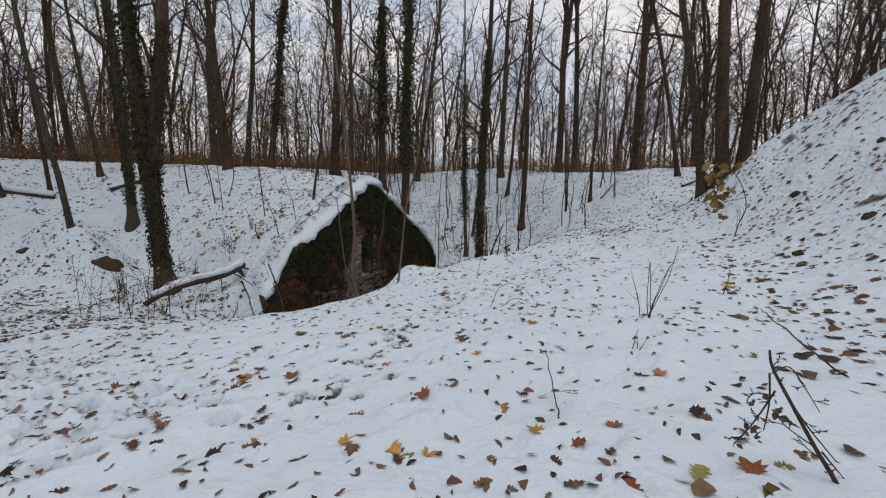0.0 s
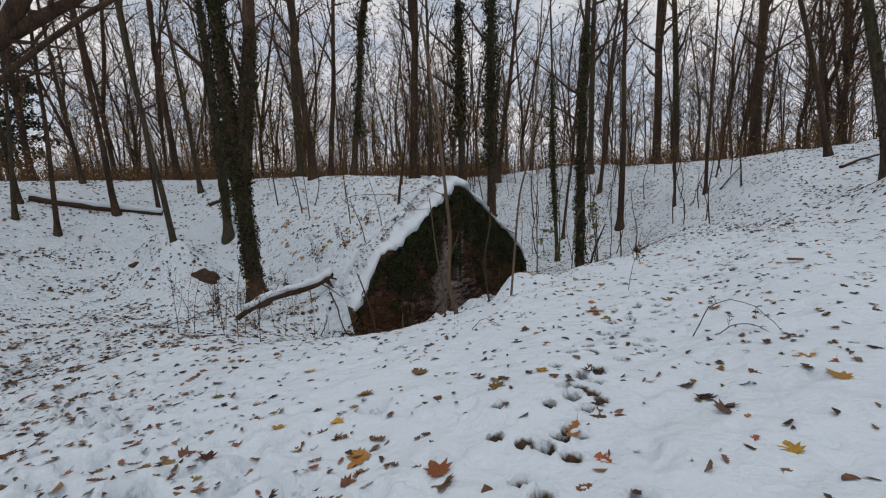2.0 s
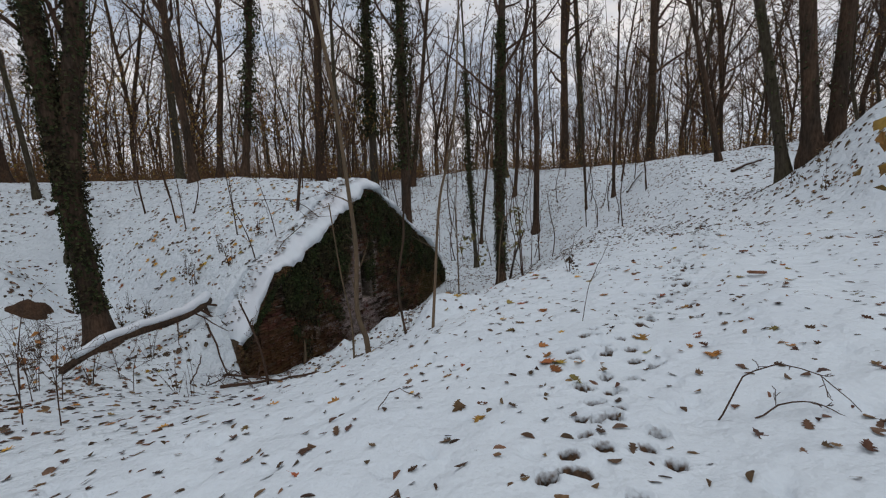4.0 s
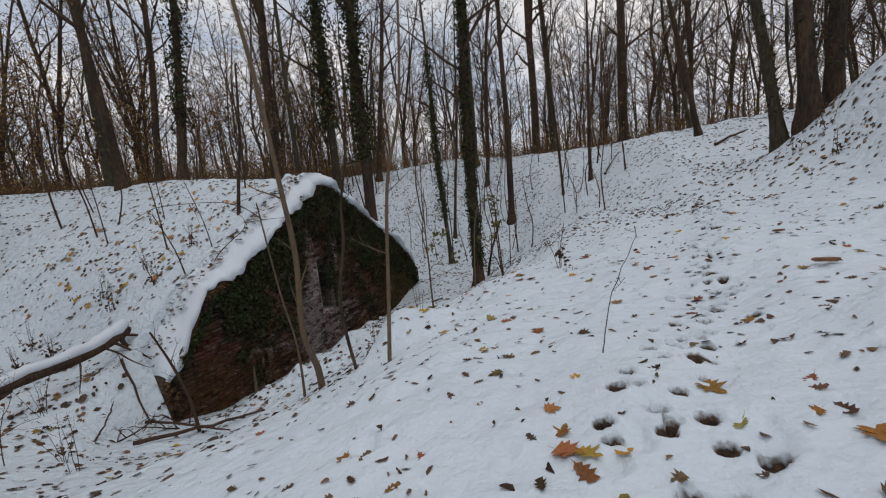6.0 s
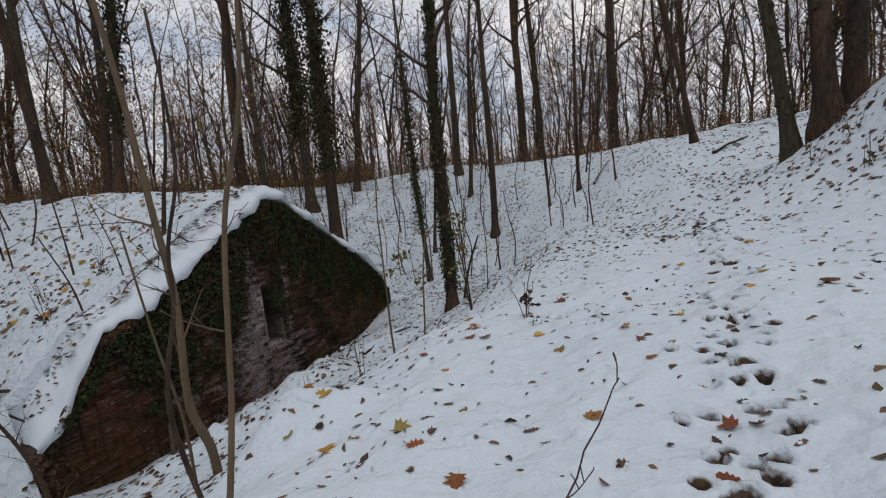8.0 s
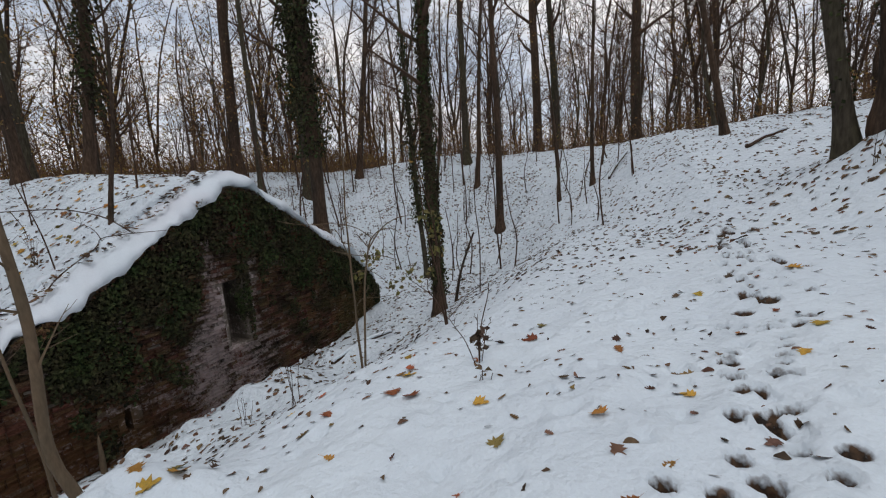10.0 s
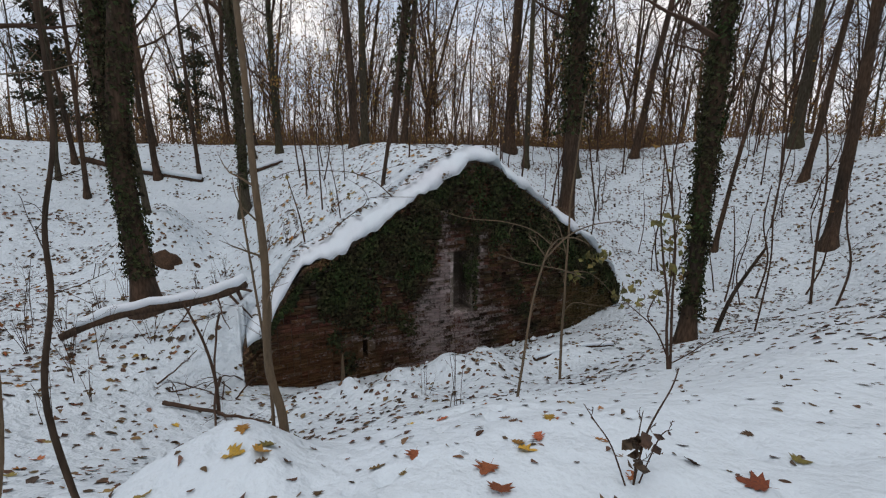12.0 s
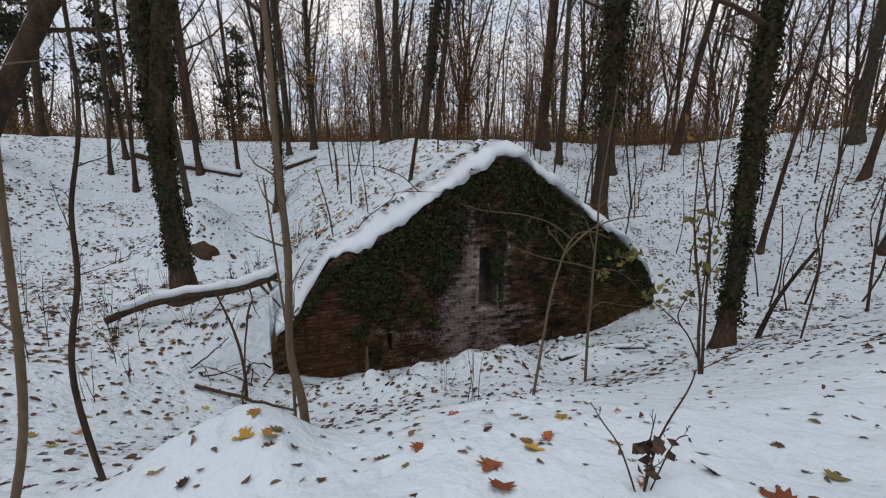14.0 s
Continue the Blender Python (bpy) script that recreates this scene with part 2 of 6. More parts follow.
def lime_bloom(m, strength):
    """White lime bloom beside the niche and over the foot of the wall, algae at its far end, rusty soil stains low down, all broken up by noise."""
    nt = m.node_tree
    b = nt.nodes["Principled BSDF"]
    old = b.inputs["Base Color"].links[0].from_socket
    pos = nt.nodes.new("ShaderNodeNewGeometry").outputs["Position"]

    def calc(op, *args):
        n = nt.nodes.new("ShaderNodeMath")
        n.operation = op
        for k, a in enumerate(args):
            if isinstance(a, (int, float)):
                n.inputs[k].default_value = a
            else:
                nt.links.new(a, n.inputs[k])
        return n.outputs["Value"]

    def ramp(v, lo, hi):
        n = nt.nodes.new("ShaderNodeMapRange")
        n.inputs["From Min"].default_value, n.inputs["From Max"].default_value = lo, hi
        nt.links.new(v, n.inputs["Value"])
        return n.outputs["Result"]

    def bell(v, centre, width):
        d = calc("DIVIDE", calc("SUBTRACT", v, centre), width)
        return calc("EXPONENT", calc("MULTIPLY", calc("MULTIPLY", d, d), -1.0))

    def speckle(size):
        n = nt.nodes.new("ShaderNodeTexNoise")
        n.inputs["Scale"].default_value, n.inputs["Detail"].default_value, n.inputs["Roughness"].default_value = size, 4.0, 0.65
        nt.links.new(pos, n.inputs["Vector"])
        return calc("SUBTRACT", n.outputs["Fac"], 0.5)

    def lay(under, colour, fac):
        n = nt.nodes.new("ShaderNodeMix")
        n.data_type = "RGBA"
        n.inputs["B"].default_value = (*colour, 1)
        nt.links.new(fac, n.inputs["Factor"])
        nt.links.new(under, n.inputs["A"])
        return n.outputs["Result"]

    xyz = nt.nodes.new("ShaderNodeSeparateXYZ")
    nt.links.new(pos, xyz.inputs["Vector"])
    z = xyz.outputs["Z"]
    s = calc("ADD", calc("MULTIPLY", xyz.outputs["X"], 0.4894), calc("MULTIPLY", xyz.outputs["Y"], 0.8721))
    down = ramp(z, 0.2, -2.0)
    centre = calc("SUBTRACT", 11.47, calc("MULTIPLY", ramp(z, -0.6, -1.6), 0.30))
    strip = calc("MULTIPLY", bell(s, centre, calc("ADD", 0.13, calc("MULTIPLY", down, 0.40))), calc("ADD", 0.42, calc("MULTIPLY", ramp(z, 0.5, -0.7), 0.58)))
    strip = calc("MULTIPLY", strip, ramp(z, 1.0, 0.6))
    low = calc("MULTIPLY", calc("MULTIPLY", bell(s, 11.6, 1.5), ramp(z, -1.3, -1.8)), 0.66)
    jamb = calc("MULTIPLY", calc("MULTIPLY", bell(s, 12.36, 0.12), ramp(z, 0.1, -0.3)), calc("MULTIPLY", ramp(z, -1.7, -1.5), 0.6))
    cell = nt.nodes.new("ShaderNodeCombineXYZ")
    row = calc("FLOOR", calc("DIVIDE", calc("ADD", z, 3.0385), 0.077))
    nt.links.new(calc("FLOOR", calc("MULTIPLY", calc("ADD", s, calc("MULTIPLY", row, 0.37)), 4.3)), cell.inputs["X"])
    nt.links.new(row, cell.inputs["Y"])
    each = nt.nodes.new("ShaderNodeTexWhiteNoise")
    nt.links.new(cell.outputs["Vector"], each.inputs["Vector"])
    patch = calc("MULTIPLY", calc("SUBTRACT", each.outputs["Value"], 0.5), 0.75)
    rough = calc("ADD", patch, calc("ADD", calc("MULTIPLY", speckle(4.0), 1.1), calc("MULTIPLY", speckle(17.0), 2.2)))
    white = ramp(calc("ADD", calc("MAXIMUM", calc("MAXIMUM", strip, low), jamb), rough), 0.34, 0.9)
    green = calc("MULTIPLY", ramp(calc("ADD", s, calc("MULTIPLY", speckle(2.0), 3.0)), 14.2, 15.6), 0.7)
    soil = calc("MULTIPLY", ramp(calc("ADD", z, speckle(3.0)), -1.3, -2.1), ramp(calc("ADD", s, calc("MULTIPLY", speckle(2.5), 3.0)), 10.9, 9.3))
    col = lay(lay(old, RUST, calc("MULTIPLY", soil, 0.45)), ALGAE, green)
    nt.links.new(lay(col, LIME, calc("MULTIPLY", white, strength)), b.inputs["Base Color"])


for stained, much in ((BRICK, 0.85), (BRICKS, 0.85), (MORTAR, 1.0)):
    lime_bloom(stained, much)
earth_and_hole_shade(SNOW)
lumpy_snow(SNOW)
SNOW_CAP = material("snow_cap", (0.660, 0.727, 0.772), rough=0.75, vary=0.03, scale=0.9, fine=45, bump=0.3, bump_scale=24, second=(0.665, 0.695, 0.74), spec=0.2)

# ---- the lie of the land: s runs along the brick gable, q away from its face ----
WX, WY, WALL_D = -0.8721, 0.4894, 10.184


def to_sq(x, y):
    return WY * x - WX * y, WALL_D - (WX * x + WY * y)


def to_xy(s, q):
    return WY * s + WX * (WALL_D - q), -WX * s + WY * (WALL_D - q)


def ss(v, a, b):
    t = np.clip((v - a) / (b - a), 0, 1)
    return t * t * (3 - 2 * t)


def soft_interp(v, xs, ys, r):
    return sum(np.interp(v + d * r, xs, ys) for d in (-1, -0.6, -0.2, 0.2, 0.6, 1)) / 6


RIDGE = 2.7


def front(s, q):
    """The hollow before the gable and the bench above it that is walked on."""
    q = q - 0.45 * ss(s, 9.2, 11.4) * (1 - ss(q, 6.2, 8.2)) * ss(q, 1, 3)
    p = soft_interp(q, [-1, 0, 0.5, 1.6, 2.5, 3.3, 4.1, 5.2, 5.7, 6.3, 7, 8.1, 8.9, 11, 20], [-2.8, -2.75, -2.65, -2.15, -1.95, -1.55, -1.1, -0.5, -0.22, -0.08, 0.03, 0.15, 0.36, 0.55, 0.7], 0.35)
    p = p + 0.45 * (1 - ss(q, 0, 2.5)) * (ss(s, 14.5, 17) + 1 - ss(s, 6.8, 8.6))
    near = soft_interp(q, [-8, -3, 0, 3, 5.3, 7, 8.7, 11, 14], [-1.2, -1.2, -1.0, -0.6, -0.25, 0.03, 0.25, 0.5, 0.7], 0.5)
    z = near + (p - near) * ss(s, 2.6, 7.4)
    start, length = np.interp(q, [2, 6, 9], [19.0, 17.5, 13.5]), np.interp(q, [2, 6, 9], [10.0, 12, 12])
    z = z + (RIDGE - z) * ss(s, start, start + length)
    toe = np.interp(s, [4, 6, 10, 15, 20], [12.0, 11.2, 10.5, 8.9, 9])
    return z + 4.1 * ss(q, toe, toe + 5.8) * (1 - 0.95 * ss(s, 13.8, 18)) * ss(s, -6, 2)


def back(s, q):
    """The mound behind the gable, the path beside it and the rim of the hollow."""
    m = soft_interp(s, [4, 5.5, 6.6, 7.3, 8.5, 9.3, 10.3, 11.4, 12.1, 12.8, 14, 15.4, 16.6, 17.5], [-1.3, -1.3, -1.25, -1.08, -0.1, 0.35, 0.95, 1.68, 1.92, 1.75, 1.0, 0.1, -0.9, -1.6], 0.25)
    m = m + 0.1 * np.minimum(-q, 6) * ss(s, 7, 9.5) * (1 - ss(s, 13.5, 15))
    m = np.maximum(m, np.where(s > 14, front(s, np.zeros_like(q)) + 0.4, -5))
    side = ss(s, 12.5, 15)
    rise = (1 - side) * ss(-q, 5, 15) + side * ss(-q, 0.5, 10)
    return m + (RIDGE - m) * rise


def left_bank(s, q):
    foot = 1.2 - 0.28 * np.minimum(q, 4)
    return 3.4 * ss(foot - s, 0, 8) * (1 - ss(q, 1, 6)) * (1 - ss(-q, 6, 15))


def land(x, y):
    """Height of the snow, without its small dents."""
    x, y = np.asarray(x, float), np.asarray(y, float)
    s, q = to_sq(x, y)
    wide = 0.03 + 1.5 * (1 - ss(s, 5.6, 7.2)) + 1.2 * ss(s, 16.9, 18.5)
    wide = np.maximum(wide, 0.3 * (1 - ss(s, 7.1, 7.4)))
    edge = 0.72 - 0.6 * (1 - ss(s, 7.3, 7.5))
    t = ss(-q - edge, -wide, wide)
    z = front(s, q) * (1 - t) + back(s, q) * t + left_bank(s, q)
    far = np.hypot(x, y - 10)
    z = z + (RIDGE + 0.3 - z) * ss(far, 24, 36)
    z = z + 0.16 * np.sin(0.19 * x + 1) * np.cos(0.16 * y) * ss(far, 12, 26)
    return z + 0.025 * np.sin(1.7 * x + 0.8 * y) * np.cos(1.3 * y - 0.6 * x) + 0.015 * np.sin(4.1 * x - 2.3 * y + 1.0)


def land_at(x, y):
    return float(land(x, y))

# ---- building helpers ----
def mesh_object(name, verts, faces, mat, parent=None, smooth=False, label="", kind=""):
    me = bpy.data.meshes.new(name)
    me.from_pydata(verts, [], faces)
    me.materials.append(mat)
    if smooth:
        me.polygons.foreach_set("use_smooth", [True] * len(me.polygons))
    me.update()
    ob = new(name, me)
    if parent:
        ob.parent = parent
    return tagged(ob, label=label, kind=kind)


def holder(name, at, label, category, group="", kind=""):
    ob = new(name)
    ob.location = at
    ob.empty_display_size = 0.1
    return tagged(ob, label, category, group, kind)


def tube(verts, faces, pts, radii, sides):
    """Adds a closed tapering tube along pts to the lists."""
    first, ring0 = len(verts), None
    up = Vector((0.31, 0.17, 0.93)) if abs((pts[-1] - pts[0]).normalized().z) < 0.8 else Vector((1, 0.1, 0))
    n = len(pts)
    for i, p in enumerate(pts):
        d = pts[min(i + 1, n - 1)] - pts[max(i - 1, 0)]
        d = d.normalized() if d.length > 1e-9 else Vector((0, 0, 1))
        a = d.cross(up).normalized()
        b = d.cross(a)
        for k in range(sides):
            w = 2 * math.pi * k / sides
            verts.append(p + (a * math.cos(w) + b * math.sin(w)) * radii[i])
    for i in range(n - 1):
        for k in range(sides):
            k2 = (k + 1) % sides
            r0, r1 = first + i * sides, first + (i + 1) * sides
            faces.append((r0 + k, r0 + k2, r1 + k2, r1 + k))
    if sides == 3:
        return
    faces.append(tuple(first + k for k in reversed(range(sides))))
    faces.append(tuple(first + (n - 1) * sides + k for k in range(sides)))


# ---- ground ----
def lines(lo, hi, fine_lo, fine_hi, fine, grow=1.09):
    """Grid lines that are close together between fine_lo and fine_hi and spread out beyond."""
    mid = list(np.arange(fine_lo, fine_hi, fine))
    out, step, v = [], fine, fine_hi
    while v < hi:
        out.append(v)
        step *= grow
        v += step
    low, step, v = [], fine, fine_lo
    while v > lo:
        step *= grow
        v -= step
        low.append(v)
    return np.array(low[::-1] + mid + out)


def value_noise(x, y, size, seed):
    """Smooth random heights between -1 and 1 on a lattice of the given size."""
    rng = np.random.RandomState(seed)
    table = rng.uniform(-1, 1, (256, 256))
    gx, gy = x / size, y / size
    ix, iy = np.floor(gx).astype(int), np.floor(gy).astype(int)
    fx, fy = gx - ix, gy - iy
    fx, fy = fx * fx * (3 - 2 * fx), fy * fy * (3 - 2 * fy)
    t = lambda a, b: table[a % 256, b % 256]
    return (t(ix, iy) * (1 - fx) + t(ix + 1, iy) * fx) * (1 - fy) + (t(ix, iy + 1) * (1 - fx) + t(ix + 1, iy + 1) * fx) * fy


TRAIL = [(-1.0, 2.3), (-0.63, 3.33), (-0.35, 3.98), (0.04, 4.75), (0.3, 5.6), (1.1, 6.5), (1.6, 7.1), (2.6, 8.3), (3.8, 9.7), (5.8, 12.8)]


def hoof_holes():
    """The animal trail along the bench: places, radii and depths of the holes."""
    rng = random.Random(11)
    out = []
    for (ax, ay), (bx, by) in zip(TRAIL, TRAIL[1:]):
        n = int(math.hypot(bx - ax, by - ay) / 0.055)
        for i in range(n):
            t = (i + rng.random()) / n
            out.append((ax + (bx - ax) * t + rng.gauss(0, 0.14), ay + (by - ay) * t + rng.gauss(0, 0.1), rng.uniform(0.024, 0.037), rng.uniform(0.05, 0.15)))
    return out


def foot_marks():
    """Older, half-filled footprints on the path."""
    rng = random.Random(12)
    out = []
    for i in range(360):
        t = rng.random() ** 1.5
        x, y = -2.2 - 7.5 * t + rng.gauss(0, 0.55), 2.3 + 4.6 * t + rng.gauss(0, 0.5)
        out.append((x, y, rng.uniform(0.045, 0.085), rng.uniform(0.04, 0.11)))
    for i in range(900):
        out.append((rng.uniform(-4, 4.5), rng.uniform(1.0, 10.5), rng.uniform(0.03, 0.06), rng.uniform(0.008, 0.035)))
    return out


HOLES, MARKS = hoof_holes(), foot_marks()
HUMPS = [(-0.84, 8.95, 0.40, 0.36), (-0.95, 8.5, 0.36, 0.22), (-0.35, 8.75, 0.25, 0.14), (-1.5, 13.6, 0.6, 0.25), (-2.6, 12.0, 0.45, 0.22), (-3.6, 11.6, 0.4, 0.18), (-0.5, 15.2, 0.5, 0.2),
         (6.9, 9.6, 0.5, 0.22), (7.6, 10.4, 0.45, 0.25), (8.4, 11.2, 0.5, 0.3), (7.4, 8.6, 0.5, 0.25), (-11.4, 12.9, 0.7, 0.3), (-13.2, 13.3, 0.6, 0.25),
         (-3.12, 11.87, 0.2, 0.3), (-2.27, 13.5, 0.45, 0.32), (-1.9, 14.3, 0.4, 0.3), (-1.9, 11.95, 0.5, 0.22), (-2.9, 12.9, 0.3, 0.25), (-1.3, 15.4, 0.4, 0.25), (-1.0, 12.9, 0.45, 0.2), (-11.5, 12.5, 1.1, 1.25), (-12.6, 13.3, 0.9, 0.9)]


def dents(x, y):
    """Small relief of the snow, and how far the ground shows through it or painted shade darkens the trail holes."""
    far = np.hypot(x, y - 7)
    near = 1 - ss(far, 9, 16)
    z = 0.016 * value_noise(x, y, 0.55, 3) + 0.03 * value_noise(x, y, 1.7, 4) + near * (0.008 * value_noise(x, y, 0.17, 5) + 0.022 * value_noise(0.8 * x + 0.6 * y, 2.6 * (0.8 * y - 0.6 * x), 0.5, 10))
    s, q = to_sq(x, y)
    rough = ss(s, 4, 8) * (1 - ss(q, 4.0, 5.6)) * ss(q, 0.3, 1) + ss(q, 10.5, 12.5) + (1 - ss(s, 6, 7.5)) * (1 - ss(q, 0, 3))
    z = z + rough * (0.045 * value_noise(x, y, 0.8, 6) + 0.03 * value_noise(x, y, 0.33, 7)) * (1 - ss(far, 14, 22))
    z = z + humps(x, y)
    bare = np.zeros_like(z)
    for n_hole, (cx, cy, r, d) in enumerate(HOLES + MARKS):
        pick = (np.abs(x - cx) < 4 * r) & (np.abs(y - cy) < 4 * r)
        if not pick.any():
            continue
        e = ((x[pick] - cx) ** 2 + (y[pick] - cy) ** 2) / (r * r)
        z[pick] += -d * np.exp(-e * e * 0.5) + 0.12 * d * np.exp(-((np.sqrt(e) - 1.7) ** 2) * 3)
        # trail holes: mould plus painted shade over floor and walls; footprints: fainter
        bare[pick] = np.maximum(bare[pick], (1.6 * np.exp(-e * 0.6) * min(1.0, d / 0.038) if n_hole < len(HOLES) else 6.0 * d * np.exp(-e * 0.42)))
    spots = value_noise(x, y, 0.5, 8) * 0.6 + value_noise(x, y, 0.19, 9) * 0.4
    bank = ss(q, 11.2, 13) * 0.9 + (1 - ss(s, 5.5, 7)) * (1 - ss(q, -1, 1.5)) * 0.35
    bare = np.maximum(bare, bank * ss(spots, 0.44, 0.6) * (1 - ss(far, 16, 24)))
    foot = (1 - ss(np.abs(q - 0.03), 0.03, 0.14)) * ss(s, 7.0, 7.4) * (1 - ss(s, 16.8, 17.2))
    bare = np.maximum(bare, foot)
    return z, np.clip(bare, 0, 1)


def humps(x, y):
    return sum(h * np.exp(-((x - cx) ** 2 + (y - cy) ** 2) / (r * r)) for cx, cy, r, h in HUMPS)


def snow_top(x, y):
    """Height of the snow with its cushions, but without the small dents."""
    return land(x, y) + humps(x, y)


def build_ground():
    sl = lines(-420, 420, 0.6, 9.8, 0.024, 1.065)
    ql = lines(-420, 420, 4.7, 10.9, 0.044, 1.06)
    ql = np.sort(np.concatenate([ql[np.abs(ql + 0.72) > 0.06], [-0.76, -0.745, -0.695, -0.68]]))
    band = ql[(ql > 7.3) & (ql < 9.2)]
    ql = np.sort(np.concatenate([ql, band + 0.022]))
    S, Q = np.meshgrid(sl, ql, indexing="ij")
    X, Y = to_xy(S, Q)
    D, bare = dents(X, Y)
    Z = land(X, Y) + D
    n, m = S.shape
    verts = np.stack([X, Y, Z], -1).reshape(-1, 3)
    i = np.arange(n * m).reshape(n, m)
    quads = np.stack([i[:-1, :-1], i[1:, :-1], i[1:, 1:], i[:-1, 1:]], -1).reshape(-1, 4)
    ob = mesh_object("ground", verts.tolist(), quads[:, ::-1].tolist(), SNOW, smooth=True)
    lumpy = 0.42 + 0.42 * np.maximum(1 - ss(Q, 4.2, 5.6), 0.7 * ss(Q, 10.6, 12.5))
    ob.data.attributes.new("lumpy", "FLOAT", "POINT").data.foreach_set("value", lumpy.ravel())
    ob.data.attributes.new("bare", "FLOAT", "POINT").data.foreach_set("value", bare.ravel())
    return ob


ground = tagged(build_ground(), "uneven snow-covered woodland ground strewn with fallen leaves", "ground", kind="structure")


# ---- the brick gable of the earth-covered cellar ----
GABLE_S = [7.3, 7.38, 7.75, 8.5, 9.31, 10.3, 11.42, 12.08, 12.8, 13.95, 15.4, 16.45, 16.92, 17.0]
GABLE_Z = [-1.9, -1.6, -1.25, -0.27, 0.05, 0.68, 1.46, 1.76, 1.6, 0.8, -0.1, -0.95, -1.6, -2.3]
NICHE = (11.67, 12.14, -1.68, -0.27)
HOLES_IN_WALL = [(12.17, 12.36, -0.40, -0.22), (9.55, 9.66, -2.35, -1.95)]


def gable_top(s):
    return np.interp(s, GABLE_S, GABLE_Z)


def wall_point(s, q, z):
    x, y = to_xy(s, q)
    return (float(x), float(y), float(z))


def box_faces(v, f, s0, s1, q0, q1, z0, z1):
    i = len(v)
    v += [wall_point(s, q, z) for s in (s0, s1) for q in (q0, q1) for z in (z0, z1)]
    f += [(i + a, i + b, i + c, i + d) for a, b, c, d in ((0, 1, 3, 2), (4, 6, 7, 5), (0, 4, 5, 1), (2, 3, 7, 6), (0, 2, 6, 4), (1, 5, 7, 3))]


def wall_core():
    """The mortar body, built in upright strips, with the niche and the holes left open."""
    v, f = [], []
    opens = [NICHE] + HOLES_IN_WALL
    cuts = sorted(set(GABLE_S) | {o[k] for o in opens for k in (0, 1)} | set(np.arange(7.45, 17, 0.25).round(3)))
    for a, b in zip(cuts, cuts[1:]):
        mid = (a + b) / 2
        spans, z = [], -3.3
        for o in sorted((o for o in opens if o[0] <= mid <= o[1]), key=lambda o: o[2]):
            spans.append((z, o[2]))
            z = o[3]
        for z0, z1 in spans:
            box_faces(v, f, a, b, -0.015, -0.85, z0, z1)
        i = len(v)
        v += [wall_point(s, q, zz) for s in (a, b) for q in (-0.015, -0.85) for zz in (z, gable_top(s) - 0.03)]
        f += [(i + p, i + q2, i + r, i + t) for p, q2, r, t in ((0, 1, 3, 2), (4, 6, 7, 5), (0, 4, 5, 1), (2, 3, 7, 6), (0, 2, 6, 4), (1, 5, 7, 3))]
    for s0, s1, z0, z1 in opens:
        box_faces(v, f, s0 - 0.02, s1 + 0.02, -0.60, -0.66, z0 - 0.02, z1 + 0.02)
    return mesh_object("wall_gable", v, f, MORTAR)


gable = tagged(wall_core(), "weathered brick gable wall, half hidden by dark green ivy and snow", "wall", kind="structure")


def pale_here(s, z):
    """Lime bloom: a strip beside the niche that widens towards the foot."""
    w = 0.16 + 0.40 * max(0.0, min(1.0, (0.2 - z) / 2.2))
    c = 11.50 - 0.30 * max(0.0, (-0.6 - z))
    strip = math.exp(-((s - c) / w) ** 2) if z < 0.8 else 0.0
    low = 0.85 * math.exp(-((s - 11.7) / 1.5) ** 2) * max(0.0, min(1.0, (-1.2 - z) / 0.7))
    side = 0.6 * math.exp(-((s - 12.36) / 0.16) ** 2) if -1.7 < z < 0.2 else 0.0
    patch = 0.25 * math.sin(5.3 * s + 2 * z) * math.sin(6.1 * z - 2.2 * s)
    return max(strip, low, side) + patch


def brick_mesh(length, height, depth, seed):
    """A worn brick with cut-back edges, its face towards +y of its own, centred on s and z."""
    rng = random.Random(seed)
    l, h, c = length / 2, height / 2, 0.007
    v, f = [], []
    for y, inset in ((-depth, 0), (-c, 0), (0.0, c)):
        for sx, sz in ((-1, -1), (1, -1), (1, 1), (-1, 1)):
            w = rng.uniform(-0.003, 0.003)
            v.append((sx * (l - inset) + w, y + (rng.uniform(-0.003, 0.002) if inset else 0), sz * (h - inset) + w))
    for k in range(2):
        for j in range(4):
            a, b = 4 * k + j, 4 * k + (j + 1) % 4
            f.append((a, b, b + 4, a + 4))
    f.append((8, 9, 10, 11))
    return v, f


BRICK_L, BRICK_H, COURSE = 0.238, 0.064, 0.077


